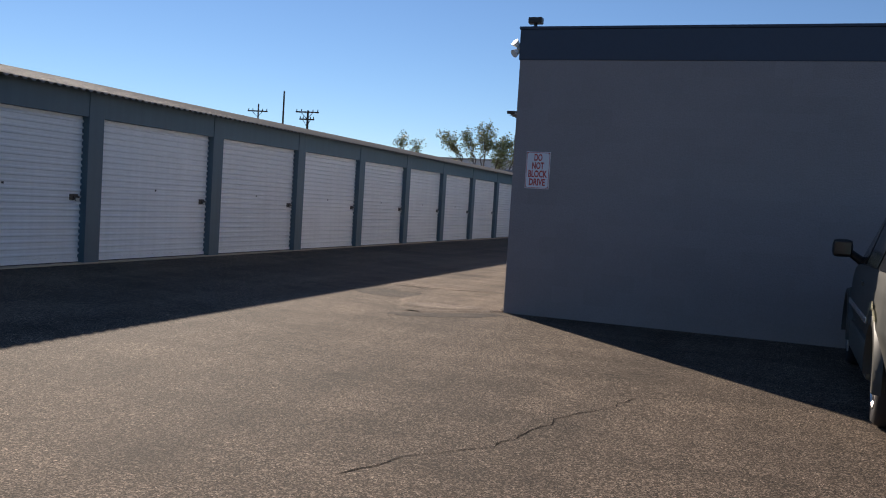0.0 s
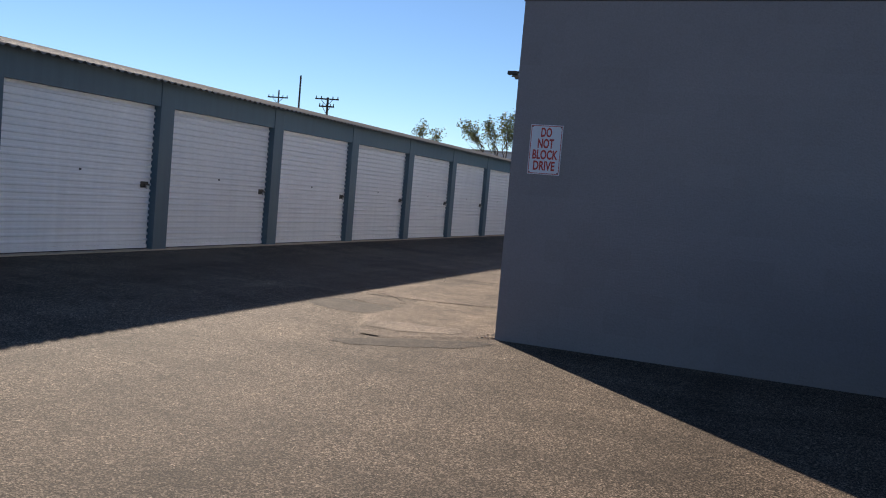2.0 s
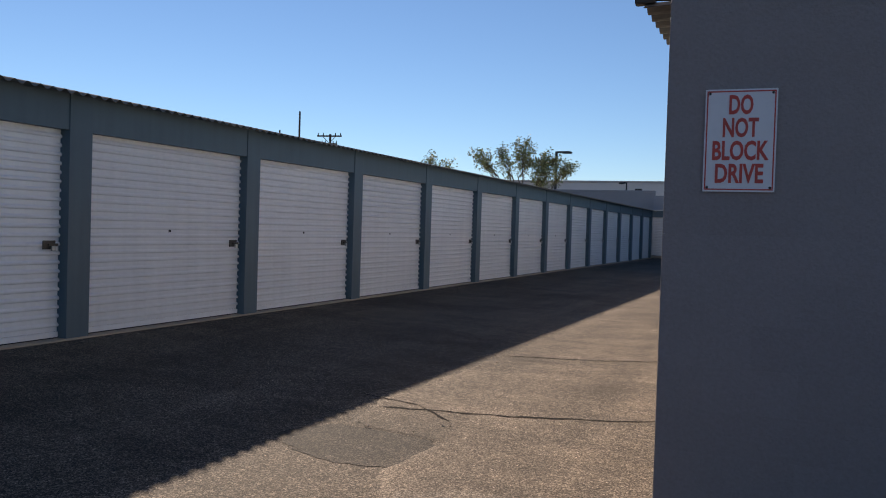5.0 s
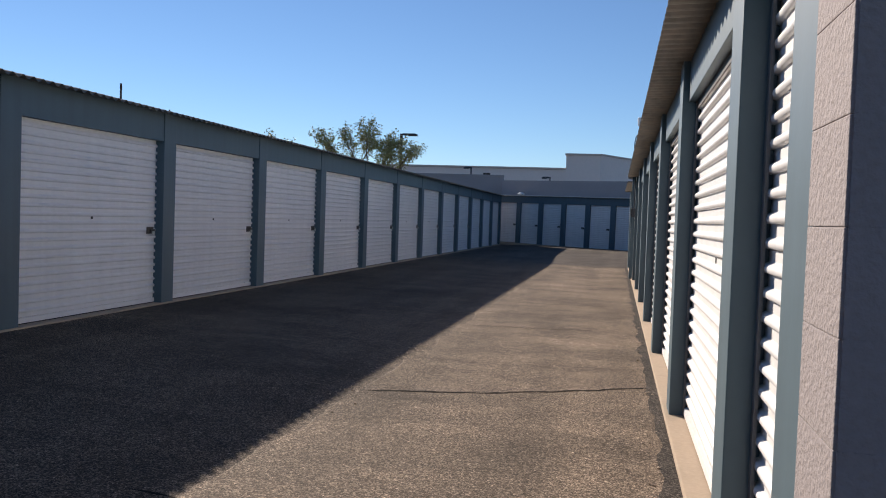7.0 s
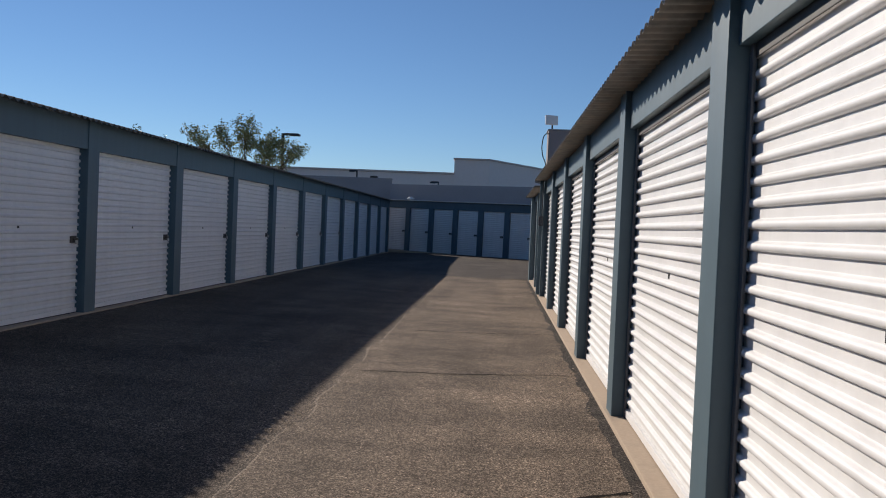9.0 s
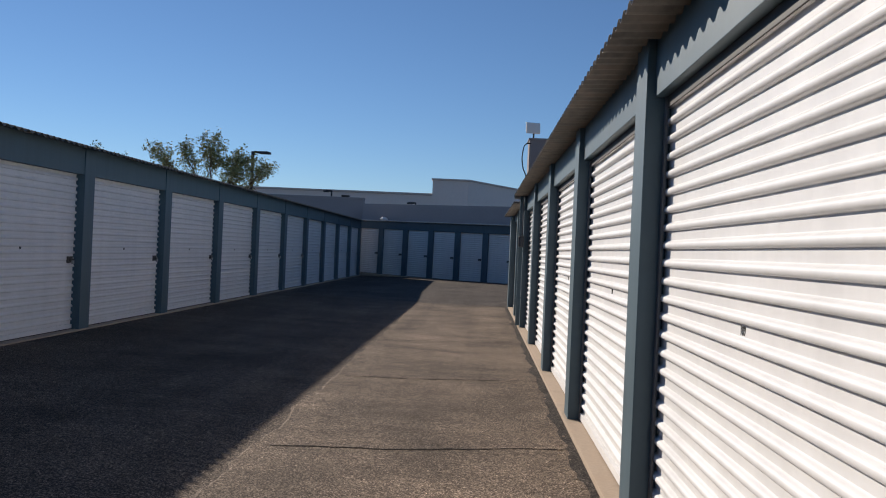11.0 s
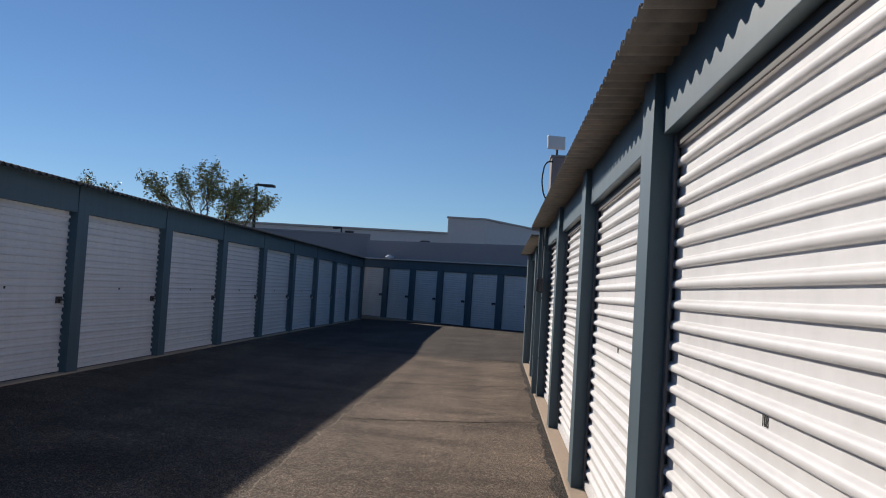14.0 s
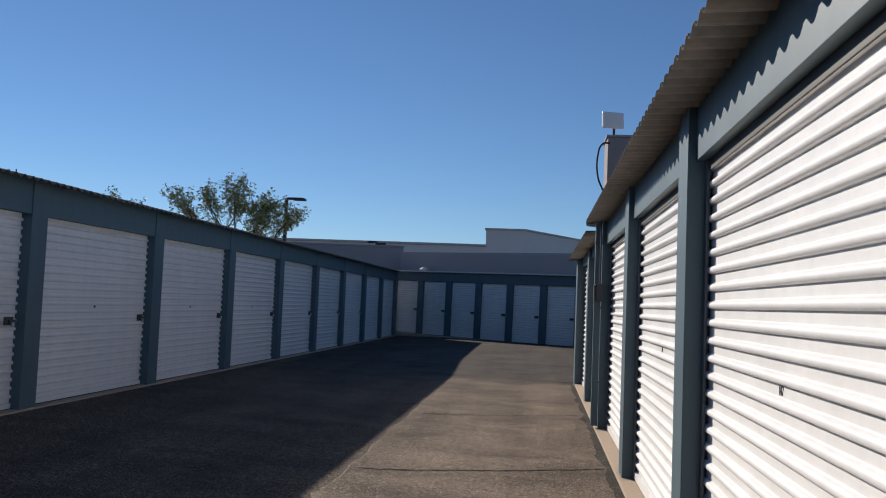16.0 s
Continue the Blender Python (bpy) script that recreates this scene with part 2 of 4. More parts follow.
PEEL = material("peeled_lacquer", (0.45, 0.44, 0.3), 0.9, spread=0.3, grain=90)
TINT = material("tinted_glass", (0.022, 0.022, 0.02), 0.12, spread=0.1, grain=8, bump=0, stain=0.3, dust=(0.12, 0.1, 0.08, 0.3))


# ---- mesh helpers ----
def box(bm, x0, x1, y0, y1, z0, z1, bev=0.0):
    v = [bm.verts.new(p) for p in ((x0, y0, z0), (x1, y0, z0), (x1, y1, z0), (x0, y1, z0), (x0, y0, z1), (x1, y0, z1), (x1, y1, z1), (x0, y1, z1))]
    f = [bm.faces.new([v[i] for i in q]) for q in ((0, 3, 2, 1), (4, 5, 6, 7), (0, 1, 5, 4), (1, 2, 6, 5), (2, 3, 7, 6), (3, 0, 4, 7))]
    if bev:
        bmesh.ops.bevel(bm, geom=list({e for q in f for e in q.edges}), offset=bev, segments=2, affect="EDGES", profile=0.6)


def tube(bm, a, b, r0, r1=None, n=10, cap=True):
    """A tapered round bar from a to b."""
    r1 = r0 if r1 is None else r1
    a, b = Vector(a), Vector(b)
    q = (b - a).to_track_quat("Z", "Y").to_matrix()
    rings = []
    for p, r in ((a, r0), (b, r1)):
        rings.append([bm.verts.new(p + q @ Vector((r * math.cos(2 * math.pi * i / n), r * math.sin(2 * math.pi * i / n), 0))) for i in range(n)])
    for i in range(n):
        bm.faces.new((rings[0][i], rings[0][(i + 1) % n], rings[1][(i + 1) % n], rings[1][i]))
    if cap:
        bm.faces.new(rings[0][::-1])
        bm.faces.new(rings[1])


def mesh_of(name, bm, mat):
    bmesh.ops.recalc_face_normals(bm, faces=bm.faces)
    me = bpy.data.meshes.new(name)
    bm.to_mesh(me)
    bm.free()
    me.materials.append(mat)
    return me


def part(name, bm, mat, parent=None, label="", smooth=False):
    """Links a bmesh as one mesh object under its thing or part."""
    me = mesh_of(name, bm, mat)
    if smooth:
        me.shade_smooth()
    ob = new(name, me)
    ob.parent = parent
    if label:
        ob["label"] = label
    return ob


def box_part(name, mat, parent, dims, bev=0.0, label=""):
    bm = bmesh.new()
    box(bm, *dims, bev)
    return part(name, bm, mat, parent, label)


def thing(name, label, category, group="", kind="", at=None):
    ob = tagged(new(name), label, category, group, kind)
    if at is not None:
        ob.matrix_basis = at
    return ob


def text_part(name, text, size, mat, parent, m, squash=1.0, bold=0.0, thick=0.0008):
    """Lettering as a thin mesh, centred at the pose m."""
    cu = bpy.data.curves.new(name, "FONT")
    cu.body, cu.size, cu.align_x, cu.align_y, cu.extrude, cu.offset = text, size, "CENTER", "CENTER", thick, bold
    cu.resolution_u = 3
    tmp = bpy.data.objects.new(name + "_curve", cu)
    scene.collection.objects.link(tmp)
    dg = bpy.context.evaluated_depsgraph_get()
    me = bpy.data.meshes.new_from_object(tmp.evaluated_get(dg))
    bpy.data.objects.remove(tmp)
    bpy.data.curves.remove(cu)
    me.transform(Matrix.Diagonal((squash, 1, 1, 1)))
    me.materials.clear()
    me.materials.append(mat)
    ob = new(name, me)
    ob.parent = parent
    ob.matrix_basis = m
    return ob


# ---- ground ----
GX = (-1500, -60, -9.9, -9.3, -5.4, -4.0, -3.2, 4, 60, 1500)
GZ = (0.135, 0.135, 0.135, 0.128, 0.02, 0.0, 0.0, 0.0, 0.0, 0.0)


RY = (-1500, 36.8, 38.2, 40.5, 46.0, 52.0, 1500)
RZ = (0.0, 0.0, 0.05, 0.12, 0.16, 0.18, 0.18)


def ground_z(x, y=0.0):
    """Height of the asphalt: a cross fall to the shaded row, and a rise where the drive ends."""
    base = float(np.interp(x, GX, GZ))
    up = float(np.interp(y, RY, RZ)) - base
    return base + max(up, 0.0) * float(np.interp(x, (-9.3, -7.6), (0.0, 1.0)))


bm = bmesh.new()
gx = sorted(set(GX) | {-8.5, -7.6, -6.5, -4.7})
gy = (-1500, -60, -8, 4, 10, 20, 30, 36.8, 37.5, 38.2, 39.3, 40.5, 43, 46, 49, 52, 56, 70, 150, 1500)
rows = [[bm.verts.new((x, y, ground_z(x, y))) for x in gx] for y in gy]
for r0, r1 in zip(rows, rows[1:]):
    for i in range(len(gx) - 1):
        bm.faces.new((r0[i], r0[i + 1], r1[i + 1], r1[i]))
ground = part("ground", bm, ASPHALT)
tagged(ground, "worn brown-grey asphalt yard and drive with stone chips", "ground", kind="structure")

rng = random.Random(5)


def crack(points, width, label, jag=0.04, lift=0.003):
    """A ragged open joint in the asphalt along a line of plan points."""
    bm = bmesh.new()
    line = []
    for (x0, y0), (x1, y1) in zip(points, points[1:]):
        n = max(2, int(math.hypot(x1 - x0, y1 - y0) / 0.07))
        for i in range(n):
            f = i / n
            line.append((x0 + (x1 - x0) * f, y0 + (y1 - y0) * f))
    line.append(points[-1])
    prev, drift = None, 0.0
    for i, (x, y) in enumerate(line):
        j = min(i + 1, len(line) - 1)
        k = max(j - 1, 0)
        dx, dy = line[j][0] - line[k][0], line[j][1] - line[k][1]
        d = math.hypot(dx, dy) or 1
        drift = 0.85 * drift + rng.uniform(-jag, jag) * 0.45
        w = width * rng.uniform(0.25, 1.0) * (0.3 if i in (0, len(line) - 1) else 1)
        cx, cy = x - dy / d * drift, y + dx / d * drift
        cur = [bm.verts.new((cx - dy / d * w * s, cy + dx / d * w * s, ground_z(cx, cy) + lift)) for s in (-0.5, 0.5)]
        if prev:
            bm.faces.new((prev[0], prev[1], cur[1], cur[0]))
        prev = cur
    return tagged(part("crack", bm, TAR), label, "crack", "cracks in the asphalt", "stuff")


for y0, y1, w in ((12.15, 12.9, 0.05), (15.25, 16.3, 0.05), (19.75, 20.2, 0.03), (23.2, 23.6, 0.045), (27.1, 27.9, 0.04), (31.0, 31.9, 0.045), (34.6, 35.0, 0.04)):
    crack(((-5.5, y0), (-4.6, y0 + 0.3 * (y1 - y0)), (-3.3, y1)), w, "dark ragged crack running across the asphalt drive", lift=0.013)
crack(((-4.9, 12.0), (-5.3, 12.35), (-5.9, 12.5)), 0.03, "broken asphalt edge along the drive", lift=0.013)
crack(((-0.98, 6.15), (-1.24, 5.42), (-1.47, 4.69), (-1.57, 4.25), (-1.92, 3.84), (-2.15, 3.45)), 0.012, "fine wandering crack in the asphalt yard", 0.07)
crack(((-1.7, 6.12), (-0.85, 6.24), (-0.14, 6.25), (0.6, 6.34)), 0.007, "fine wandering crack in the asphalt yard", 0.07)
crack(((-4.8, 13.6), (-4.3, 14.6), (-4.1, 15.1)), 0.005, "fine wandering crack in the asphalt drive", 0.1, 0.013)


def patch(cx, cy, rx, ry, label, mat=SEAL, turn=0.0, lift=0.0025, seed=1):
    """A thin irregular skin of newer asphalt laid over the old."""
    bm = bmesh.new()
    n = 56
    c = bm.verts.new((cx, cy, ground_z(cx) + lift))
    ring = []
    for i in range(n):
        a = 2 * math.pi * i / n
        r = 1 + 0.35 * noise.noise((2 * math.cos(a) + seed * 7.3, 2 * math.sin(a), seed)) + 0.1 * noise.noise((9 * math.cos(a), 9 * math.sin(a), seed * 3.1))
        x, y = rx * r * math.cos(a), ry * r * math.sin(a)
        x, y = cx + x * math.cos(turn) - y * math.sin(turn), cy + x * math.sin(turn) + y * math.cos(turn)
        ring.append(bm.verts.new((x, y, ground_z(x) + lift)))
    for i in range(n):
        bm.faces.new((c, ring[i], ring[(i + 1) % n]))
    return tagged(part("asphalt_patch", bm, mat), label, "patch", "patches in the asphalt", "stuff")


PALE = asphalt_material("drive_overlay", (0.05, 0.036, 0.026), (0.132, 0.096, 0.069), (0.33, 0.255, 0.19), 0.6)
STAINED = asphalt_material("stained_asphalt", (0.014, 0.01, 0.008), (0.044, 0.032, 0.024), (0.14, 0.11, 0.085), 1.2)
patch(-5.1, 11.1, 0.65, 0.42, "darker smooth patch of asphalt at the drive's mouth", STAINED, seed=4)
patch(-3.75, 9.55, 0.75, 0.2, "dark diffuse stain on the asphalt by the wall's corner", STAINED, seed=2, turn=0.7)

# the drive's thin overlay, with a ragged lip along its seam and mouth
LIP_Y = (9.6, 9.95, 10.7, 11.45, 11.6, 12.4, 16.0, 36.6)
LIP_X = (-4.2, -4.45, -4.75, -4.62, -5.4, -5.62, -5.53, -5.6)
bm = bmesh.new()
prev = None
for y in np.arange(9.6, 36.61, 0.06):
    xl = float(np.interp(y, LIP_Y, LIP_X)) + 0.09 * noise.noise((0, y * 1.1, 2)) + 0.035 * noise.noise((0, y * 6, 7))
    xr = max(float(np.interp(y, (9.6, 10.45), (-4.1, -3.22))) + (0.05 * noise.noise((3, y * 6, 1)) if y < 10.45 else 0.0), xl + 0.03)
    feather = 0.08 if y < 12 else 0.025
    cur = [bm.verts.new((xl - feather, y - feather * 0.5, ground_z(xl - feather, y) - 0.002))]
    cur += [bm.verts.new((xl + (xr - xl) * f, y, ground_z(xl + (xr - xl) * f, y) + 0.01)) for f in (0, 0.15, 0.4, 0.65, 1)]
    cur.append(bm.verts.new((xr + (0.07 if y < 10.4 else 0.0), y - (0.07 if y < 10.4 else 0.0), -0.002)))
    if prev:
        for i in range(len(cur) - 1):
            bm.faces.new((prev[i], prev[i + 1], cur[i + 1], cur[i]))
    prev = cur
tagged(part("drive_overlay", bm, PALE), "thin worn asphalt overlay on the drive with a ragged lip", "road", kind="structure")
BLEACH = asphalt_material("bleached_asphalt", (0.075, 0.056, 0.042), (0.19, 0.145, 0.108), (0.4, 0.32, 0.25), 1.0)
patch(-4.05, 10.3, 0.5, 0.26, "bleached tan patch of asphalt at the drive's mouth", BLEACH, seed=3, lift=0.013, turn=0.3)
bm = bmesh.new()
grid = [[bm.verts.new((x, y + 0.06 * noise.noise((x * 2, y, 3)), ground_z(x, y) + 0.006)) for x in (-9.2, -8.5, -7.6, -6.5, -5.4, -4.7, -4.0, -3.2, 4.0)]
        for y in (37.1, 37.5, 38.2, 39.3, 40.5, 43, 46, 49, 52)]
for a, b in zip(grid, grid[1:]):
    for i in range(len(a) - 1):
        bm.faces.new((a[i], a[i + 1], b[i + 1], b[i]))
tagged(part("cross_drive", bm, SEAL), "darker grey asphalt of the cross drive before the end row", "road", kind="structure")
bm = bmesh.new()
edge = [(-3.245 - 0.07 - 0.07 * noise.noise((0, y * 1.7, 4)) - 0.03 * noise.noise((0, y * 7, 9)), y) for y in np.arange(10.5, 36.7, 0.12)]
pv = None
for x, y in edge:
    cv = [bm.verts.new((x, y, 0.014)), bm.verts.new((-3.2, y, 0.014))]
    if pv:
        bm.faces.new((pv[0], cv[0], cv[1], pv[1]))
    pv = cv
tagged(part("asphalt_edge", bm, DAMP), "dark crumbling asphalt edge along the concrete slab", "asphalt edge", kind="stuff")


r_rub = random.Random(9)
bm = bmesh.new()
for cx, cy, n, sx, sy in ((-3.32, 10.35, 26, 0.07, 0.06), (-5.2, 11.75, 14, 0.3, 0.12), (-5.6, 15.2, 16, 0.1, 0.3), (-5.62, 17.4, 22, 0.06, 0.25), (-3.36, 14.0, 30, 0.05, 1.6), (-3.36, 19.0, 30, 0.05, 2.0)):
    for _ in range(n):
        x, y, r = cx + r_rub.gauss(0, sx), cy + r_rub.gauss(0, sy), r_rub.uniform(0.004, 0.013)
        if x > -3.24:
            continue
        m = Matrix.Translation((x, y, ground_z(x, y) + 0.01 + r * 0.4)) @ Matrix.Diagonal((r, r * r_rub.uniform(0.6, 1), r * 0.6, 1)) @ Matrix.Rotation(r_rub.uniform(0, 6), 4, "Z")
        bmesh.ops.create_icosphere(bm, subdivisions=1, radius=1.0, matrix=m)
tagged(part("rubble", bm, CONCRETE), "small loose stones and crumbs of asphalt along the drive", "rubble", kind="stuff")


# ---- storage rows ----
def corrugated(x0, z0, x1, z1, y0, y1, pitch=0.15, amp=0.019, thick=0.003):
    """A roof sheet from the eave (x0, z0) to the back (x1, z1), ribs running up the slope."""
    bm = bmesh.new()
    n = int((y1 - y0) / pitch * 8)
    cols = []
    for i in range(n + 1):
        y = y0 + (y1 - y0) * i / n
        w = math.cos(2 * math.pi * y / pitch)
        h = amp * math.copysign(abs(w) ** 0.7, w)
        cols.append([bm.verts.new((x, y, z + h + t)) for x, z, t in ((x0, z0, 0), (x1, z1, 0), (x1, z1, thick), (x0, z0, thick))])
    for a, b in zip(cols, cols[1:]):
        for i in range(4):
            bm.faces.new((a[i], a[(i + 1) % 4], b[(i + 1) % 4], b[i]))
    return bm


def curtain_mesh(width, height, ribs, depth=0.024):
    """Ribbed door curtain in the local xz plane, ribs standing out towards -y."""
    bm = bmesh.new()
    prof = []
    p = height / ribs
    for i in range(ribs):
        z = i * p
        prof += [(z + p * f, depth * d) for f, d in ((0.0, 0.0), (0.02, 0.0), (0.24, 0.03), (0.48, 0.0), (0.495, 0.0), (0.51, 0.35), (0.54, 0.72), (0.61, 0.95), (0.7, 1.0), (0.78, 0.97),
                                                     (0.86, 0.8), (0.93, 0.42), (0.98, 0.04))]
    prof.append((height, 0.0))
    front = [[bm.verts.new((x, -d, z)) for x in (0, width)] for z, d in prof]
    for a, b in zip(front, front[1:]):
        bm.faces.new((a[0], a[1], b[1], b[0]))
    back = [[bm.verts.new((x, 0.012, z)) for x in (0, width)] for z in (0, height)]
    bm.faces.new((back[0][1], back[0][0], back[1][0], back[1][1]))
    return bm


def roll_up_door(width, height, ribs, label, group, latch_side=1, guides=True):
    """Local frame: x along the wall, -y towards the drive, z up from the sill."""
    d = thing("roll_up_door", label, "door", group)
    part("curtain", curtain_mesh(width, height - 0.07, ribs), WHITE, d, smooth=True).location = (0, 0, 0.07)
    bm = bmesh.new()
    box(bm, 0.01, width - 0.01, -0.03, 0.01, 0.012, 0.068, 0.006)
    part("bottom_bar", bm, WHITE, d, "white steel bottom bar")
    box_part("bottom_seal", RUBBER, d, (0.02, width - 0.02, -0.018, 0.005, 0.0, 0.0115), 0, "black rubber seal")
    for x in (0.004, width - 0.049) if guides else ():
        bm = bmesh.new()
        box(bm, x, x + 0.045, -0.036, -0.03, 0.0, height)
        box(bm, x if x > 1 else x + 0.037, (x if x > 1 else x + 0.037) + 0.008, -0.0295, -0.022, 0.0, height)
        part("guide_rail", bm, GUIDE, d, "grey steel guide rail")
    box_part("curtain_roll", DARKSTEEL, d, (0.02, width - 0.02, 0.02, 0.11, height - 0.12, height - 0.02), 0.02, "rolled curtain in the dark of the lintel")
    if guides:
        # dark strip added over the curtain's top to deepen the header's shade
        bm = bmesh.new()
        box(bm, 0.05, width - 0.05, -0.028, -0.021, height - 0.14, height - 0.05, 0.002)
        part("drum_hood", bm, HEADER_SHADE, d, "dark brown strip deepening the shade under the header")
    if not latch_side:
        return d
    lx = width - 0.2
    bm = bmesh.new()
    box(bm, lx - 0.03, lx + 0.13, -0.034, -0.022, 0.92, 1.01, 0.004)
    box(bm, lx + 0.03, lx + 0.15, -0.05, -0.034, 0.95, 0.98, 0.004)
    latch = part("latch", bm, DARKSTEEL, d, "dark steel slide latch")
    bm = bmesh.new()
    box(bm, lx + 0.05, lx + 0.1, -0.075, -0.051, 0.905, 0.955, 0.008)
    part("padlock", bm, STEEL, latch, "small steel padlock")
    return d


def storage_row(name, label, front, out, ys, door_x, z_slab, z_head, z_eave, overhang, depth, post_w=0.22, roofs=None, ends=True, first_w=0.22, rise=0.32, inset=0.012):
    """A row of units with posts at far edges ys; out is +1 if the doors face +x, else -1."""
    b = thing(name, label, "storage building", "storage buildings")
    o = out
    for y in ys:
        bm = bmesh.new()
        xs = sorted((front, front - o * 0.24))
        box(bm, xs[0], xs[1], y - (first_w if y == ys[0] else post_w), y, z_slab - 0.04, z_eave + 0.035, 0.006)
        part("post", bm, TEAL, b)
    for y0, y1 in zip(ys, ys[1:]):
        bm = bmesh.new()
        xs = sorted((front - o * inset, front - o * 0.105))
        box(bm, xs[0], xs[1], y0 - 0.004, y1 - post_w + 0.004, z_head, z_eave + 0.035, 0.003)
        part("header", bm, TEAL, b)
        xs = sorted((front - o * 0.107, front - o * 0.128))
        # black board whose colour stands in for the shade in the slot
        box_part("lintel", RUBBER, b, (xs[0], xs[1], y0 + 0.001, y1 - post_w - 0.001, z_head + 0.095, z_eave + 0.03), 0, "black board painting the dark of the gap above the door")
    for y0, y1, dz in roofs or ((ys[0] - post_w - 0.12, ys[-1] + 0.12, 0.0),):
        part("roof", corrugated(front + o * overhang, z_eave + dz, front - o * depth, z_eave + dz + rise, y0, y1), ROOFMETAL, b, "corrugated metal roof sheet")
    xs = sorted((front + o * 0.03, front - o * (depth - 0.05)))
    box_part("slab", CONCRETE, b, (xs[0], xs[1], ys[0] - post_w, ys[-1], -0.12, z_slab), 0.008, "tan concrete floor slab")
    xs = sorted((front - o * (depth - 0.3), front - o * (depth - 0.1)))
    box_part("back_wall", BLOCK, b, (xs[0], xs[1], ys[0] - post_w, ys[-1], z_slab, z_eave + rise - 0.1), 0, "grey block back wall")
    xs = sorted((front - o * 0.245, front - o * (depth - 0.31)))
    if ends:
        for y0, y1 in ((ys[0] - post_w, ys[0] - 0.02), (ys[-1] - 0.2, ys[-1])):
            box_part("end_wall", BLOCK, b, (xs[0], xs[1], y0, y1, z_slab, z_eave - 0.03), 0, "grey block end wall")
    return b


# the row in shade: doors face +x
LF = -9.55
left_ys = [10.2 + 3.13 * k - 0.0035 * k * k for k in range(-4, 15)]
storage_row("storage_row_shaded", "long blue-grey storage building with white roll-up doors, in shade", LF, 1, left_ys, LF - 0.13, 0.15, 2.30, 2.65, 0.2, 6.0, 0.31, rise=1.06)
M_LEFT = Matrix(((0, -1, 0, 0), (1, 0, 0, 0), (0, 0, 1, 0), (0, 0, 0, 1)))
for y0, y1 in zip(left_ys, left_ys[1:]):
    d = roll_up_door(y1 - y0 - 0.314, 2.2, 23, "white ribbed roll-up door, closed and latched, in blue-grey steel posts", "roll-up doors of the shaded row", guides=False)
    d.matrix_basis = Matrix.Translation((LF - 0.125, y0 + 0.002, 0.15)) @ M_LEFT
    mid = (y1 - y0 - 0.314) / 2
    box_part("number_tag", BLACK, d, (mid - 0.02, mid + 0.02, -0.004, -0.001, 1.106, 1.136), 0, "small dark unit number")

# the sunlit row: doors face -x
RQ, RF, PW = 3.05, -3.2, 0.30
right_ys = [9.315 + RQ * k for k in range(1, 10)]  # far edges of the posts
storage_row("storage_row_sunlit", "blue-grey storage building with white roll-up doors, in full sun", RF, -1, [11.08] + right_ys, RF + 0.1, 0.05, 2.30, 2.59,
            0.205, 9.0, PW, ((10.72, 30.55, 0.0), (30.56, 37.1, -0.13)), False, 0.385, inset=0.045)
M_RIGHT = Matrix(((0, 1, 0, 0), (-1, 0, 0, 0), (0, 0, 1, 0), (0, 0, 0, 1)))
numbers = {1: "110", 2: "109", 3: "108", 4: "107", 5: "106", 6: "105", 7: "104", 8: "103"}
right_door = roll_up_door(RQ - PW - 0.004, 2.33, 25, "white ribbed roll-up door, closed, in blue-grey steel posts and sun", "roll-up doors of the sunlit row", 0)
for k, y in enumerate(right_ys[1:], 1):
    m = Matrix.Translation((RF + 0.13, y - PW - 0.002, 0.05)) @ M_RIGHT
    if k == 1:
        right_door.matrix_basis = m
        d = right_door
    else:
        d = copy_thing(base_door, m)
    if k == 1:
        base_door = right_door
for k, y in enumerate(right_ys[1:], 1):
    digits = text_part("unit_number", numbers[k], 0.05, BLACK, None, Matrix.Translation((RF + 0.1285, y - PW - 1.36, 1.2255)) @ M_RIGHT @ pose(0, 0, 0, 90, 0, 0), 0.85, 0.0)
    tagged(digits, "small black unit number stuck on a white door", "number", "unit numbers")
narrow = roll_up_door(12.065 - 11.08 - 0.004, 2.33, 25, "narrow white ribbed roll-up door beside the block corner", "roll-up doors of the sunlit row", 0)
narrow.matrix_basis = Matrix.Translation((RF + 0.13, 12.063, 0.05)) @ M_RIGHT

# the row that closes the drive: doors face -y
end_row = thing("storage_row_end", "low blue-grey storage building closing the drive, with narrow white doors", "storage building", "storage buildings")
EQ = 1.49
M_END = Matrix.Translation((-6.42, 52.4, 0.19)) @ pose(0, 0, 0, 0, 0, -34.8) @ pose(0, 0, 0, 0, 0.8, 0)
end_row.matrix_basis = M_END
end_xs = [EQ * k for k in range(-4, 10)]  # far edges of the doors, from the middle of the view
X0, X1 = end_xs[0], end_xs[-1] + 0.28
for x in end_xs:
    box_part("post", TEAL, end_row, (x, x + 0.28, 0.0, 0.2, -0.03, 2.12), 0.006)
box_part("header", TEAL, end_row, (X0, X1, -0.004, 0.3, 2.121, 2.47), 0.006)
box_part("gutter", STEEL, end_row, (X0, X1, -0.16, 0.1, 2.475, 2.525), 0.01, "pale metal eave trim")
box_part("slab", CONCRETE, end_row, (X0, X1, -0.45, 1.2, -0.4, 0.0), 0.01, "tan concrete floor slab")
box_part("parapet", GREYWALL, end_row, (X0 + 1.2, X1, 0.75, 1.0, 2.1, 3.33), 0.01, "grey painted parapet wall")
box_part("roof", ROOFMETAL, end_row, (X0, X1, 0.101, 0.749, 2.48, 2.51), 0)
box_part("back_wall", BLOCK, end_row, (X0, X1, 0.4, 0.6, 0.0, 2.1), 0)
end_door = roll_up_door(EQ - 0.284, 2.11, 23, "narrow white roll-up door, closed and latched, in shade", "roll-up doors closing the drive", guides=False)
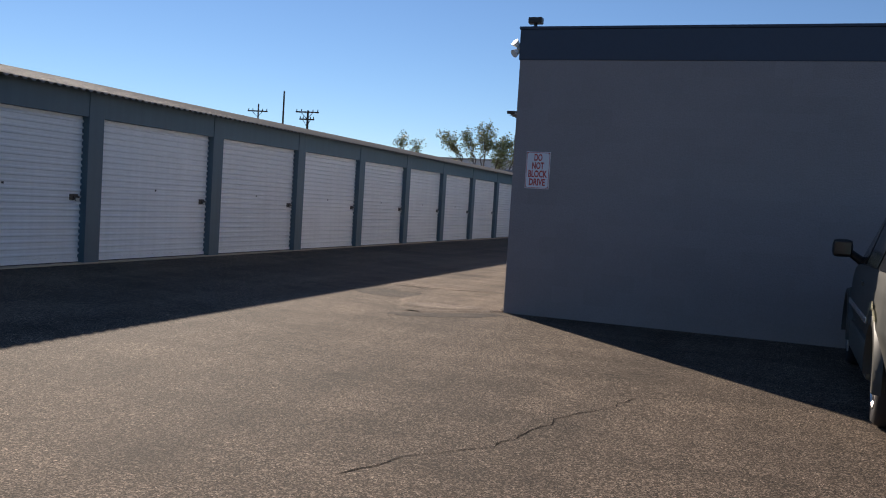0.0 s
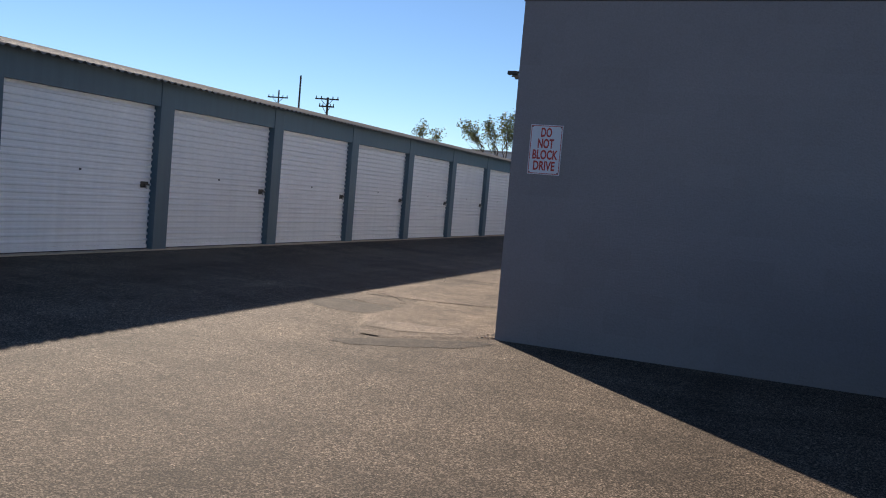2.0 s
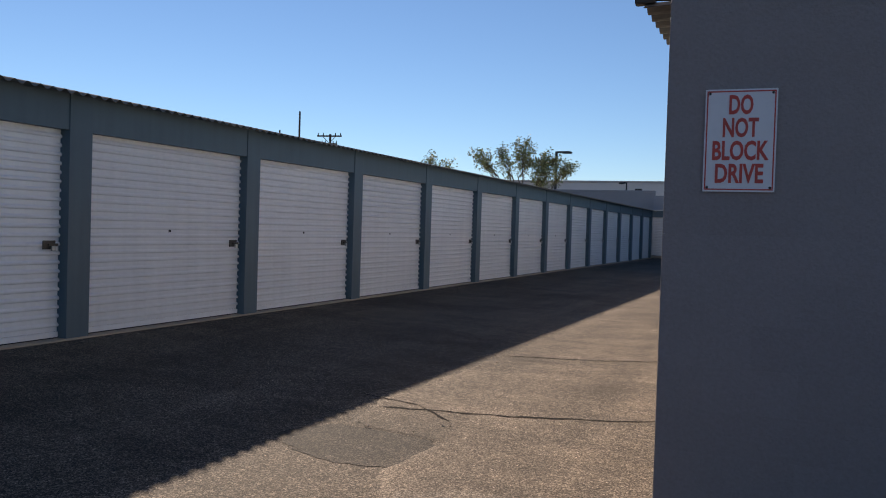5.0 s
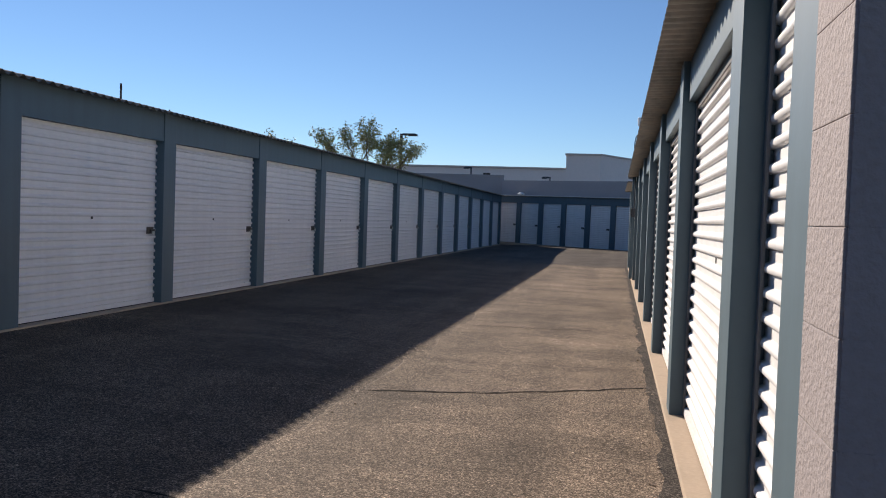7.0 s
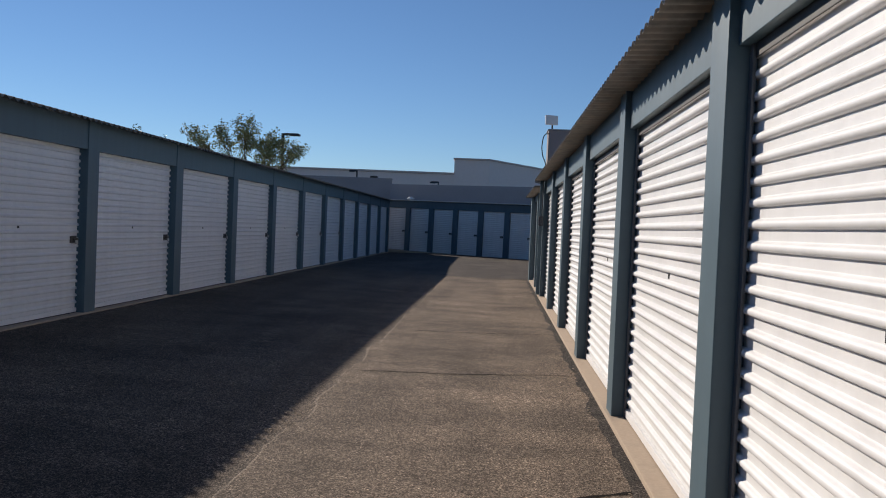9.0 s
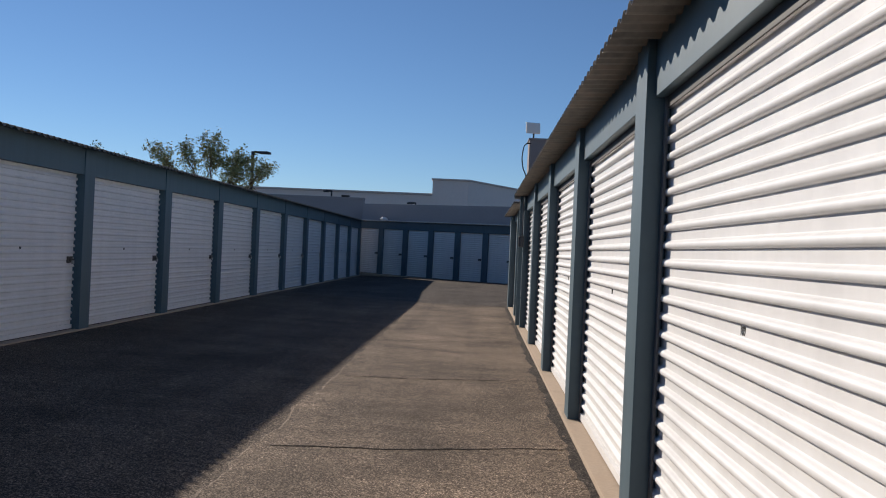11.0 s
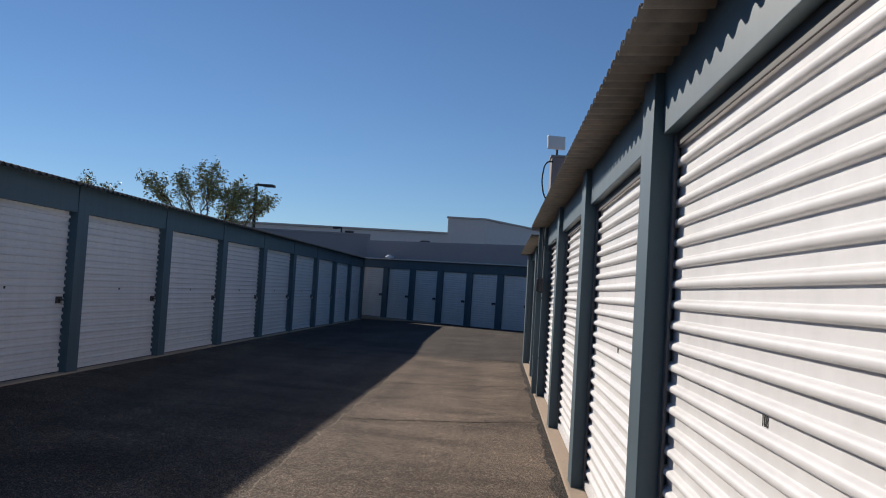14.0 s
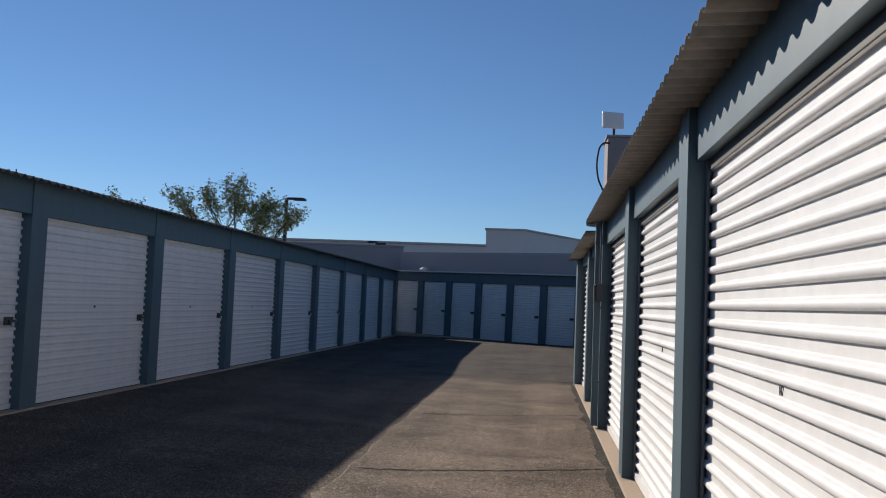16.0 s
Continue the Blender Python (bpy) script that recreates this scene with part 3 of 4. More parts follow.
end_door.matrix_basis = M_END @ Matrix.Translation((end_xs[0] + 0.282, 0.1, 0.004))
for x in end_xs[1:-1]:
    copy_thing(end_door, M_END @ Matrix.Translation((x + 0.282, 0.1, 0.004)))
vent = thing("roof_vent", "small white rounded vent cap on the low roof", "vent", at=M_END @ pose(-3.0, 0.35, 2.511))
bm = bmesh.new()
tube(bm, (0, 0, 0), (0, 0, 0.06), 0.1, 0.1, 14)
part("collar", bm, STEEL, vent)
bm = bmesh.new()
tube(bm, (0, 0, 0.06), (0, 0, 0.1), 0.19, 0.19, 16)
tube(bm, (0, 0, 0.1), (0, 0, 0.18), 0.19, 0.07, 16)
part("cap", bm, WHITE, vent, "white painted cap")

block = thing("grey_block_building", "taller grey block wall behind the end of the row", "building")
box_part("wall", GREYWALL, block, (-40, -9.93, 56.6, 56.85, 0.0, 3.83), 0.02)
box_part("coping", GREYWALL, block, (-40.03, -9.92, 56.57, 56.88, 3.831, 3.92), 0.01, "grey wall coping")
box2 = thing("roof_box", "small dark box on the grey parapet", "roof box", at=pose(-10.9, 56.72, 3.921))
box_part("body", DARKSTEEL, box2, (-0.2, 0.2, -0.08, 0.08, 0.0, 0.1), 0.01)

# ---- the block building at the drive's mouth ----
WY, WX, WTOP = 10.38, -3.225, 3.24
bw_ob = thing("block_building", "grey painted concrete-block building with a navy fascia", "building")
box_part("core", BLOCK, bw_ob, (WX + 0.012, 16, WY + 0.001, WY + 0.308, -0.1, WTOP), 0, "grey painted mortar and core")
box_part("fascia", NAVY, bw_ob, (WX - 0.012, 16, WY - 0.012, WY + 0.31, WTOP + 0.001, 3.625), 0.008, "dark navy painted fascia")
box_part("coping", NAVY, bw_ob, (WX - 0.025, 16, WY - 0.025, WY + 0.32, 3.626, 3.66), 0.006, "navy metal coping")
box_part("side_wall", BLOCK, bw_ob, (5.7, 5.9, WY + 0.4, 37.0, 0.0, 2.6), 0)
box_part("end_pier", TEAL, bw_ob, (-3.24, -2.9, 36.47, 37.0, 0.0, 2.5), 0.01, "blue-grey painted pier at the row's end")
pipe = thing("downspout", "blue-grey painted downspout at the step in the roof", "downspout")
bm = bmesh.new()
box(bm, -3.29, -3.21, 30.37, 30.46, 0.08, 2.6, 0.012)
part("pipe", bm, TEAL, pipe)
bm = bmesh.new()
tube(bm, (-3.38, 30.6, 2.57), (-3.25, 30.5, 2.55), 0.035, 0.035, 10)
tube(bm, (-3.25, 30.5, 2.56), (-3.25, 30.42, 2.4), 0.035, 0.035, 10)
part("gooseneck", bm, STEEL, pipe, "pale metal gooseneck at the eave")
for z in (0.6, 1.5, 2.3):
    box_part("strap", TEAL, pipe, (-3.295, -3.2, 30.36, 30.47, z, z + 0.03))
meter = thing("meter_box", "small dark electrical box with a conduit up its post", "electrical box", at=pose(-3.201, 30.24, 1.7))
box_part("case", LAMPPAINT, meter, (-0.09, 0.0, -0.07, 0.07, -0.11, 0.11), 0.02)
box_part("lid", LAMPPAINT, meter, (-0.105, -0.091, -0.06, 0.06, -0.09, 0.09), 0.005)
bm = bmesh.new()
tube(bm, (-0.03, 0.0, 0.1), (-0.03, 0.0, 0.88), 0.011, 0.011, 8)
part("conduit", bm, LAMPPAINT, meter, "thin dark conduit")

# ---- sign ----
sign = thing("warning_sign", "white metal sign with red lettering screwed to the block wall", "sign", at=pose(-2.893, WY - 0.012, 1.853) @ Matrix.Scale(0.97, 4))
box_part("plate", SIGNWHITE, sign, (-0.16, 0.16, -0.003, 0.003, -0.24, 0.24), 0)
bm = bmesh.new()
for x0, x1, z0, z1 in ((-0.153, 0.153, 0.226, 0.232), (-0.153, 0.153, -0.232, -0.226), (-0.153, -0.147, -0.2255, 0.2255), (0.147, 0.153, -0.2255, 0.2255)):
    box(bm, x0, x1, -0.0045, -0.0035, z0, z1)
part("border", bm, SIGNRED, sign, "thin red border")
for i, (word, w) in enumerate((("DO", 0.58), ("NOT", 0.6), ("BLOCK", 0.63), ("DRIVE", 0.66))):
    text_part("lettering", word, 0.122, SIGNRED, sign, pose(0, -0.0048, 0.162 - 0.107 * i, 90, 0, 0), w, 0.0035)
for x in (-0.14, 0.14):
    for z in (-0.22, 0.22):
        bm = bmesh.new()
        tube(bm, (x, -0.004, z), (x, -0.009, z), 0.007, 0.005, 8)
        part("screw", bm, DARKSTEEL, sign, "dark screw head")

# ---- roof fittings of the block building ----
cctv = thing("security_camera", "dark box security camera on the navy coping", "camera", at=pose(-3.07, WY + 0.08, 3.661))
bm = bmesh.new()
tube(bm, (0, 0, 0), (0, 0, 0.05), 0.03, 0.02, 10)
part("mount", bm, DARKSTEEL, cctv)
bm = bmesh.new()
box(bm, -0.09, 0.09, -0.05, 0.06, 0.05, 0.13, 0.015)
part("housing", bm, DARKSTEEL, cctv)
flood = thing("flood_light", "twin-headed white flood light on the wall's edge", "flood light", at=pose(WX - 0.013, WY + 0.05, 3.395))
bm = bmesh.new()
tube(bm, (0, 0, 0), (-0.04, 0, 0), 0.045, 0.045, 12)
part("base", bm, STEEL, flood)
for dz in (-0.05, 0.05):
    bm = bmesh.new()
    tube(bm, (-0.03, 0, dz * 0.6), (-0.07, -0.05, dz * 1.5), 0.03, 0.055, 12)
    part("head", bm, WHITE, flood, "white lamp head")
arm = thing("wall_lamp", "small dark lamp on an arm under the eave", "wall lamp", at=pose(-3.372, 10.78, 2.6))
bm = bmesh.new()
tube(bm, (0.18, 0, 0.02), (0.0, 0, 0.03), 0.014, 0.012, 8)
part("arm", bm, DARKSTEEL, arm)
bm = bmesh.new()
box(bm, -0.085, 0.02, -0.03, 0.03, 0.0, 0.04, 0.01)
part("head", bm, DARKSTEEL, arm)

chimney = thing("roof_cabinet", "grey block upstand on the sunlit row's roof", "roof cabinet", at=pose(-2.87, 31.0, 2.6))
box_part("body", BLOCK, chimney, (-0.26, 0.3, 0.0, 0.6, 0.0, 1.16), 0.01)
box_part("cap", GREYWALL, chimney, (-0.28, 0.32, -0.02, 0.62, 1.161, 1.19), 0.005)
panel = thing("panel_antenna", "flat white panel antenna on a short mast", "antenna", at=pose(-3.09, 31.0, 3.79))
bm = bmesh.new()
tube(bm, (0.04, 0.1, 0), (0.04, 0.1, 0.22), 0.018, 0.018, 10)
part("mast", bm, DARKSTEEL, panel)
bm = bmesh.new()
box(bm, -0.15, 0.15, -0.02, 0.03, 0.1, 0.32, 0.02)
part("face", bm, WHITE, panel, "white flat panel").matrix_basis = pose(0.03, 0.05, 0.0, -6, 0, 18)
cable = thing("cable", "loose black cable looping from the antenna to the roof", "cable")
pts = [(-3.11, 31.0, 3.68), (-3.2, 30.96, 3.66), (-3.26, 30.93, 3.5), (-3.25, 30.9, 3.2), (-3.18, 30.86, 3.0), (-3.17, 30.8, 2.74)]
cu = bpy.data.curves.new("cable_line", "CURVE")
cu.dimensions, cu.bevel_depth, cu.bevel_resolution = "3D", 0.012, 2
sp = cu.splines.new("BEZIER")
sp.bezier_points.add(len(pts) - 1)
for bp_, p_ in zip(sp.bezier_points, pts):
    bp_.co, bp_.handle_left_type, bp_.handle_right_type = p_, "AUTO", "AUTO"
cu.materials.append(RUBBER)
tmp = new("line", cu)
me = bpy.data.meshes.new_from_object(tmp.evaluated_get(bpy.context.evaluated_depsgraph_get()))
bpy.data.objects.remove(tmp)
new("sheath", me).parent = cable


# ---- distance ----
store = thing("big_box_store", "pale stucco big-box store beyond the storage yard", "building")
box_part("long_wall", STUCCO, store, (-40, -8.79, 95.3, 140, 0, 6.6), 0.03)
box_part("long_cap", STUCCO_CAP, store, (-40, -8.78, 95.15, 95.7, 6.601, 6.8), 0.02, "shallow stucco cap")
bm = bmesh.new()
tw = [(-8.8, 95.0), (-5.41, 95.0), (4.0, 112.0), (4.0, 130), (-8.8, 130)]
lo, hi = [bm.verts.new((x, y, 0)) for x, y in tw], [bm.verts.new((x, y, 8.05)) for x, y in tw]
for i in range(5):
    bm.faces.new((lo[i], lo[(i + 1) % 5], hi[(i + 1) % 5], hi[i]))
bm.faces.new(hi)
part("tower", bm, STUCCO, store)
bm = bmesh.new()
tc = [(-8.9, 94.85), (-5.35, 94.85), (4.1, 111.9), (4.1, 130), (-8.9, 130)]
lo, hi = [bm.verts.new((x, y, 8.051)) for x, y in tc], [bm.verts.new((x, y, 8.22)) for x, y in tc]
for i in range(5):
    bm.faces.new((lo[i], lo[(i + 1) % 5], hi[(i + 1) % 5], hi[i]))
bm.faces.new(hi)
bm.faces.new(lo[::-1])
part("tower_cap", bm, STUCCO_CAP, store)


def street_lamp(x, y, h, arm_len, turn, label, thick=0.09):
    s = thing("street_lamp", label, "street lamp", "car park lamps", at=pose(x, y, 0, 0, 0, turn))
    bm = bmesh.new()
    tube(bm, (0, 0, 0), (0, 0, 0.6), 0.28, 0.28, 14)
    part("footing", bm, CONCRETE, s)
    bm = bmesh.new()
    box(bm, -thick, thick, -thick, thick, 0.6, h, 0.01)
    part("pole", bm, LAMPPAINT, s)
    bm = bmesh.new()
    box(bm, thick + 0.002, arm_len, -0.14, 0.14, h - 0.12, h + 0.02, 0.03)
    box(bm, arm_len * 0.45, arm_len + 0.12, -0.2, 0.2, h - 0.16, h - 0.02, 0.03)
    part("head", bm, LAMPPAINT, s, "flat shoebox lamp head")
    return s


street_lamp(-19.16, 69.5, 7.4, 1.05, 0, "dark bronze car park lamp with a flat shoebox head")
street_lamp(-16.6, 85.0, 6.05, 0.55, 180, "small dark car park lamp", 0.06)
street_lamp(-9.55, 85.0, 5.33, 0.6, 180, "small dark car park lamp", 0.05)


def utility_pole(x, y, h, arms, label, r=0.15):
    p = thing("utility_pole", label, "utility pole", "utility poles", at=pose(x, y, 0, 0, 0, 8))
    bm = bmesh.new()
    tube(bm, (0, 0, 0), (0, 0, h), r, r * 0.65, 10)
    part("pole", bm, POLEWOOD, p)
    for z, w in arms:
        bm = bmesh.new()
        box(bm, -w, w, -r - 0.12, -r, z - 0.07, z + 0.07)
        c = part("crossarm", bm, POLEWOOD, p)
        for f in (-0.92, -0.5, 0.5, 0.92):
            bm = bmesh.new()
            tube(bm, (w * f, -r - 0.06, z + 0.07), (w * f, -r - 0.06, z + 0.3), 0.06, 0.04, 8)
            part("insulator", bm, DARKSTEEL, c)
        bm = bmesh.new()
        tube(bm, (-w * 0.5, -r - 0.13, z - 0.08), (0, -r - 0.06, z - 0.7), 0.03, 0.03, 6)
        tube(bm, (w * 0.5, -r - 0.13, z - 0.08), (0, -r - 0.06, z - 0.7), 0.03, 0.03, 6)
        part("brace", bm, DARKSTEEL, c)
    return p


utility_pole(-35.7, 60.0, 9.45, (), "slim bare dark pole above the roof", 0.1)
utility_pole(-56.7, 90.0, 11.9, ((11.0, 1.25),), "wooden utility pole with a crossarm", 0.13)
utility_pole(-44.5, 80.0, 10.15, ((9.95, 1.25), (9.2, 0.8)), "wooden utility pole with two crossarms", 0.17)


# ---- trees ----
def tree(x, y, label, seed, lobes):
    """A thin desert tree: forked trunk, one wandering limb to each lobe of the crown, twigs with loose sprays of small leaves."""
    r = random.Random(seed)
    t = thing("tree", label, "tree", "trees", at=pose(x, y, 0))
    bm = bmesh.new()
    verts, faces = [], []

    def branch(a, b, rad, sway, steps):
        """A bent tapering bar; returns the points along it."""
        pts = [Vector(a)]
        for i in range(1, steps + 1):
            f = i / steps
            p = Vector(a).lerp(Vector(b), f)
            if i < steps:
                p += Vector((r.gauss(0, sway), r.gauss(0, sway), r.gauss(0, sway)))
            tube(bm, pts[-1], p, rad * (1 - 0.75 * (i - 1) / steps), rad * (1 - 0.75 * f), 6 if rad > 0.03 else 4, False)
            pts.append(p)
        return pts

    def spray(p, n, size):
        for _ in range(n):
            c = p + Vector((r.gauss(0, size), r.gauss(0, size), r.gauss(0, size)))
            u = Vector((r.uniform(-1, 1), r.uniform(-1, 1), r.uniform(-0.8, 0.6))).normalized()
            v = u.cross(Vector((r.uniform(-1, 1), r.uniform(-1, 1), r.uniform(-1, 1)))).normalized()
            ln, wd = r.uniform(0.05, 0.11), r.uniform(0.022, 0.045)
            i = len(verts)
            verts.extend((c - u * ln, c + v * wd, c + u * ln, c - v * wd))
            faces.extend(((i, i + 1, i + 2), (i, i + 2, i + 3)))

    fork = Vector((0.1, 0, 1.5))
    branch((0, 0, 0), fork, 0.2, 0.04, 4)
    for dx, dy, z, wide, tall, twigs, leafy in lobes:
        tip = Vector((dx, dy, z))
        limb = branch(fork, tip, 0.07, 0.13, 8)
        for _ in range(twigs):
            a = r.choice(limb[5:])
            d = Vector((r.gauss(0, 1), r.gauss(0, 1), r.gauss(0.15, 1))).normalized() * r.uniform(0.45, 1.0)
            b = tip + Vector((d.x * wide, d.y * wide, d.z * tall))
            twig = branch(a, b, 0.013, 0.07, 5)
            for p in twig[2:]:
                for _ in range(2):
                    q = p + Vector((r.gauss(0, 0.16), r.gauss(0, 0.16), r.gauss(0.03, 0.14)))
                    tube(bm, p, q, 0.005, 0.003, 4, False)
                    spray(q, leafy + 2, 0.075)
    part("trunk", bm, BARK, t, "forked grey-brown trunk and limbs", True)
    me = bpy.data.meshes.new("crown")
    me.from_pydata([tuple(q) for q in verts], [], faces)
    me.materials.append(LEAF)
    ob = new("crown", me)
    ob.parent = t
    ob["label"] = "sparse olive-green leaves in loose sprays"
    return t


tree(-19.2, 61.0, "thin airy desert tree with sparse olive leaves", 12,
     ((-3.1, 0.2, 6.55, 0.85, 0.6, 16, 3), (-2.5, -0.3, 5.8, 0.9, 0.6, 14, 2), (-1.6, 0.3, 6.8, 0.22, 0.65, 10, 2), (-1.3, 0.0, 5.9, 0.8, 0.7, 15, 3), (-0.1, 0.4, 6.95, 1.1, 0.75, 26, 3),
      (0.1, -0.4, 6.0, 1.0, 0.7, 16, 3), (1.5, 0.2, 5.95, 1.2, 0.8, 32, 5), (1.7, -0.2, 5.0, 1.2, 0.8, 24, 5), (2.9, 0.0, 5.6, 0.85, 0.6, 18, 4)))
tree(-25.4, 61.5, "small sparse desert tree behind the storage row", 5, ((-0.6, 0.0, 6.0, 0.5, 0.5, 12, 3), (0.5, 0.2, 5.8, 0.6, 0.5, 10, 3)))


# ---- parked van ----
van = thing("minivan", "dusty dark grey-green minivan with peeling lacquer, parked nose to the wall", "car", at=pose(1.614, 7.687, 0, 0, 0, -2.5))
# stations along the length: y, half width at sill, belt and roof, heights of sill, belt, roof
ST = [(-2.42, 0.82, 0.90, 0.66, 0.42, 0.98, 1.60), (-2.30, 0.91, 0.97, 0.71, 0.36, 1.04, 1.72), (-1.9, 0.94, 0.995, 0.73, 0.34, 1.06, 1.77),
      (-1.0, 0.94, 1.0, 0.74, 0.33, 1.05, 1.79), (0.0, 0.94, 1.0, 0.74, 0.33, 1.03, 1.78), (0.55, 0.94, 0.995, 0.71, 0.33, 1.02, 1.71),
      (1.05, 0.94, 0.99, 0.70, 0.33, 1.0, 1.38), (1.45, 0.94, 0.97, 0.74, 0.34, 0.98, 1.06), (2.0, 0.9, 0.9, 0.66, 0.36, 0.84, 0.93), (2.4, 0.78, 0.74, 0.54, 0.40, 0.66, 0.74)]
WHEELS_Y = (-1.43, 1.5)


def station(y):
    return [float(np.interp(y, [s[0] for s in ST], [s[i] for s in ST])) for i in range(7)]


def section(y, side):
    """One rib of the shell, from the keel round to the roof, hollowed at the wheels."""
    _, ws, wb, wr, zs, zb, zr = station(y)
    mid = (zs + zb) / 2
    corner = [(0.0, zs), (ws * 0.8, zs), (ws * 0.95, zs + 0.02), (ws, zs + 0.1), (wb + 0.012, mid), (wb + 0.004, zb - 0.12), (wb - 0.015, zb), (wr + 0.06, zr - 0.12), (wr, zr - 0.035),
              (wr * 0.8, zr), (0.0, zr + 0.02)]
    count = (4, 2, 2, 8, 8, 4, 6, 3, 3, 3)
    out = []
    for (x0, z0), (x1, z1), n in zip(corner, corner[1:], count):
        out += [(x0 + (x1 - x0) * i / n, z0 + (z1 - z0) * i / n) for i in range(n)]
    out.append(corner[-1])
    pts = []
    for x, z in out:
        for wy in WHEELS_Y:
            if x > 0.6 and math.hypot(y - wy, z - 0.33) < 0.385:
                x = 0.66
        pts.append((side * x, y, z))
    return pts


bm = bmesh.new()
ribs = sorted({round(v, 3) for v in list(np.arange(-2.42, 2.4, 0.08)) + [wy + d for wy in WHEELS_Y for d in np.arange(-0.44, 0.45, 0.03)] + [2.4]})
for side in (-1, 1):
    grid = [[bm.verts.new(p) for p in section(y, side)] for y in ribs]
    for a, b in zip(grid, grid[1:]):
        for i in range(len(a) - 1):
            bm.faces.new((a[i], a[i + 1], b[i + 1], b[i]))
    for g in (grid[0], grid[-1]):
        bm.faces.new(g)
bmesh.ops.remove_doubles(bm, verts=bm.verts, dist=0.0005)
me = mesh_of("body", bm, CARPAINT)
me.shade_smooth()
body = new("body", me)
body.parent = van
for side in (-1, 1):
    # side windows, one quad strip each, set just proud of the cabin side
    for y0, y1 in ((-2.2, -1.28), (-1.2, -0.22), (-0.14, 0.72)):
        bm = bmesh.new()

        def at_side(y, f):
            ss = station(y)
            x0, z0, x1, z1 = ss[2] - 0.015, ss[5] + 0.03, ss[3] + 0.06, ss[6] - 0.15
            return side * (x0 + (x1 - x0) * f + 0.006), y, z0 + (z1 - z0) * f

        n = 5
        g = [[bm.verts.new(at_side(y0 + (y1 - y0) * i / n + (0.16 * f if y0 < -2 and i == 0 else 0), f)) for f in (0.0, 0.5, 1.0)] for i in range(n + 1)]
        for a, b in zip(g, g[1:]):
            for i in range(2):
                bm.faces.new((a[i], a[i + 1], b[i + 1], b[i]))
        part("side_window", bm, TINT, van, "dark tinted window glass", True)
    for y0, y1 in ((-1.03, 1.08),):
        bm = bmesh.new()
        xs = sorted((side * 0.88, side * 0.99))
        box(bm, xs[0], xs[1], y0, y1, 0.24, 0.5, 0.03)
        part("lower_cladding", bm, CLADDING, van, "silver-green lower body cladding")
    xs = sorted((side * 0.99, side * 1.022))
    box_part("rub_strip", CHROME, van, (xs[0], xs[1], -0.95, 0.95, 0.66, 0.71), 0.006, "bright side rub strip")
    xs = sorted((side * 0.98, side * 1.018))
    box_part("door_handle", CARPAINT, van, (xs[0], xs[1], -0.32, -0.14, 0.9, 0.94), 0.008)
    bm = bmesh.new()
    xs = sorted((side * 1.03, side * 1.21))
    box(bm, xs[0], xs[1], 0.84, 0.96, 1.09, 1.26, 0.05)
    mirror = part("wing_mirror", bm, DARKSTEEL, van, "dark wing mirror")
    bm = bmesh.new()
    tube(bm, (side * 0.9, 0.94, 1.03), (side * 1.06, 0.91, 1.14), 0.045, 0.035, 10)
    part("stalk", bm, DARKSTEEL, mirror)
    xs = sorted((side * 1.05, side * 1.19))
    box_part("mirror_glass", TINT, mirror, (xs[0], xs[1], 0.834, 0.839, 1.12, 1.23), 0, "mirror glass")
    bm = bmesh.new()
    xs = sorted((side * 0.79, side * 0.965))
    box(bm, xs[0], xs[1], -2.415, -2.25, 0.78, 1.2, 0.035)
    part("tail_light", bm, TAIL, van, "red tail light")
    for wy in WHEELS_Y:
        # arch lip
        bm = bmesh.new()
        n = 18
        ring = []
        for i in range(n + 1):
            a = math.pi * (i / n) * 1.06 - 0.09
            c, s_ = math.cos(a), math.sin(a)
            ring.append([bm.verts.new((side * xx, wy + rr * c, 0.33 + rr * s_)) for xx, rr in ((0.93, 0.375), (1.018, 0.378), (1.014, 0.43), (0.96, 0.455))])
        for a, b in zip(ring, ring[1:]):
            for i in range(3):
                bm.faces.new((a[i], a[i + 1], b[i + 1], b[i]))
        part("wheel_arch", bm, CARPAINT, van, "", True)
        # wheel
        bm = bmesh.new()
        prof = [(0.77, 0.21), (0.75, 0.30), (0.79, 0.328), (0.92, 0.328), (0.968, 0.30), (0.964, 0.215)]
        n = 40
        rings = [[bm.verts.new((side * xx, wy + rr * math.cos(2 * math.pi * i / n), 0.33 + rr * math.sin(2 * math.pi * i / n))) for xx, rr in prof] for i in range(n)]
        for i in range(n):
            for j in range(len(prof) - 1):
                bm.faces.new((rings[i][j], rings[i][j + 1], rings[(i + 1) % n][j + 1], rings[(i + 1) % n][j]))
        wheel = part("wheel", bm, RUBBER, van, "black rubber tyre on an alloy rim", True)
        bm = bmesh.new()
        n = 36
        rp = [(0.958, 0.214), (0.968, 0.205), (0.95, 0.185), (0.88, 0.18)]
        rings = [[bm.verts.new((side * xx, wy + rr * math.cos(2 * math.pi * i / n), 0.33 + rr * math.sin(2 * math.pi * i / n))) for xx, rr in rp] for i in range(n)]
        for i in range(n):
            for j in range(3):
                bm.faces.new((rings[i][j], rings[i][j + 1], rings[(i + 1) % n][j + 1], rings[(i + 1) % n][j]))
        tube(bm, (side * 0.9, wy, 0.33), (side * 0.965, wy, 0.33), 0.06, 0.05, 16)
        for i in range(5):
            a = 2 * math.pi * i / 5 + 0.3
            u, w = Vector((0, math.cos(a), math.sin(a))), Vector((0, -math.sin(a), math.cos(a)))
            base_ = Vector((0, wy, 0.33))
            vs = []
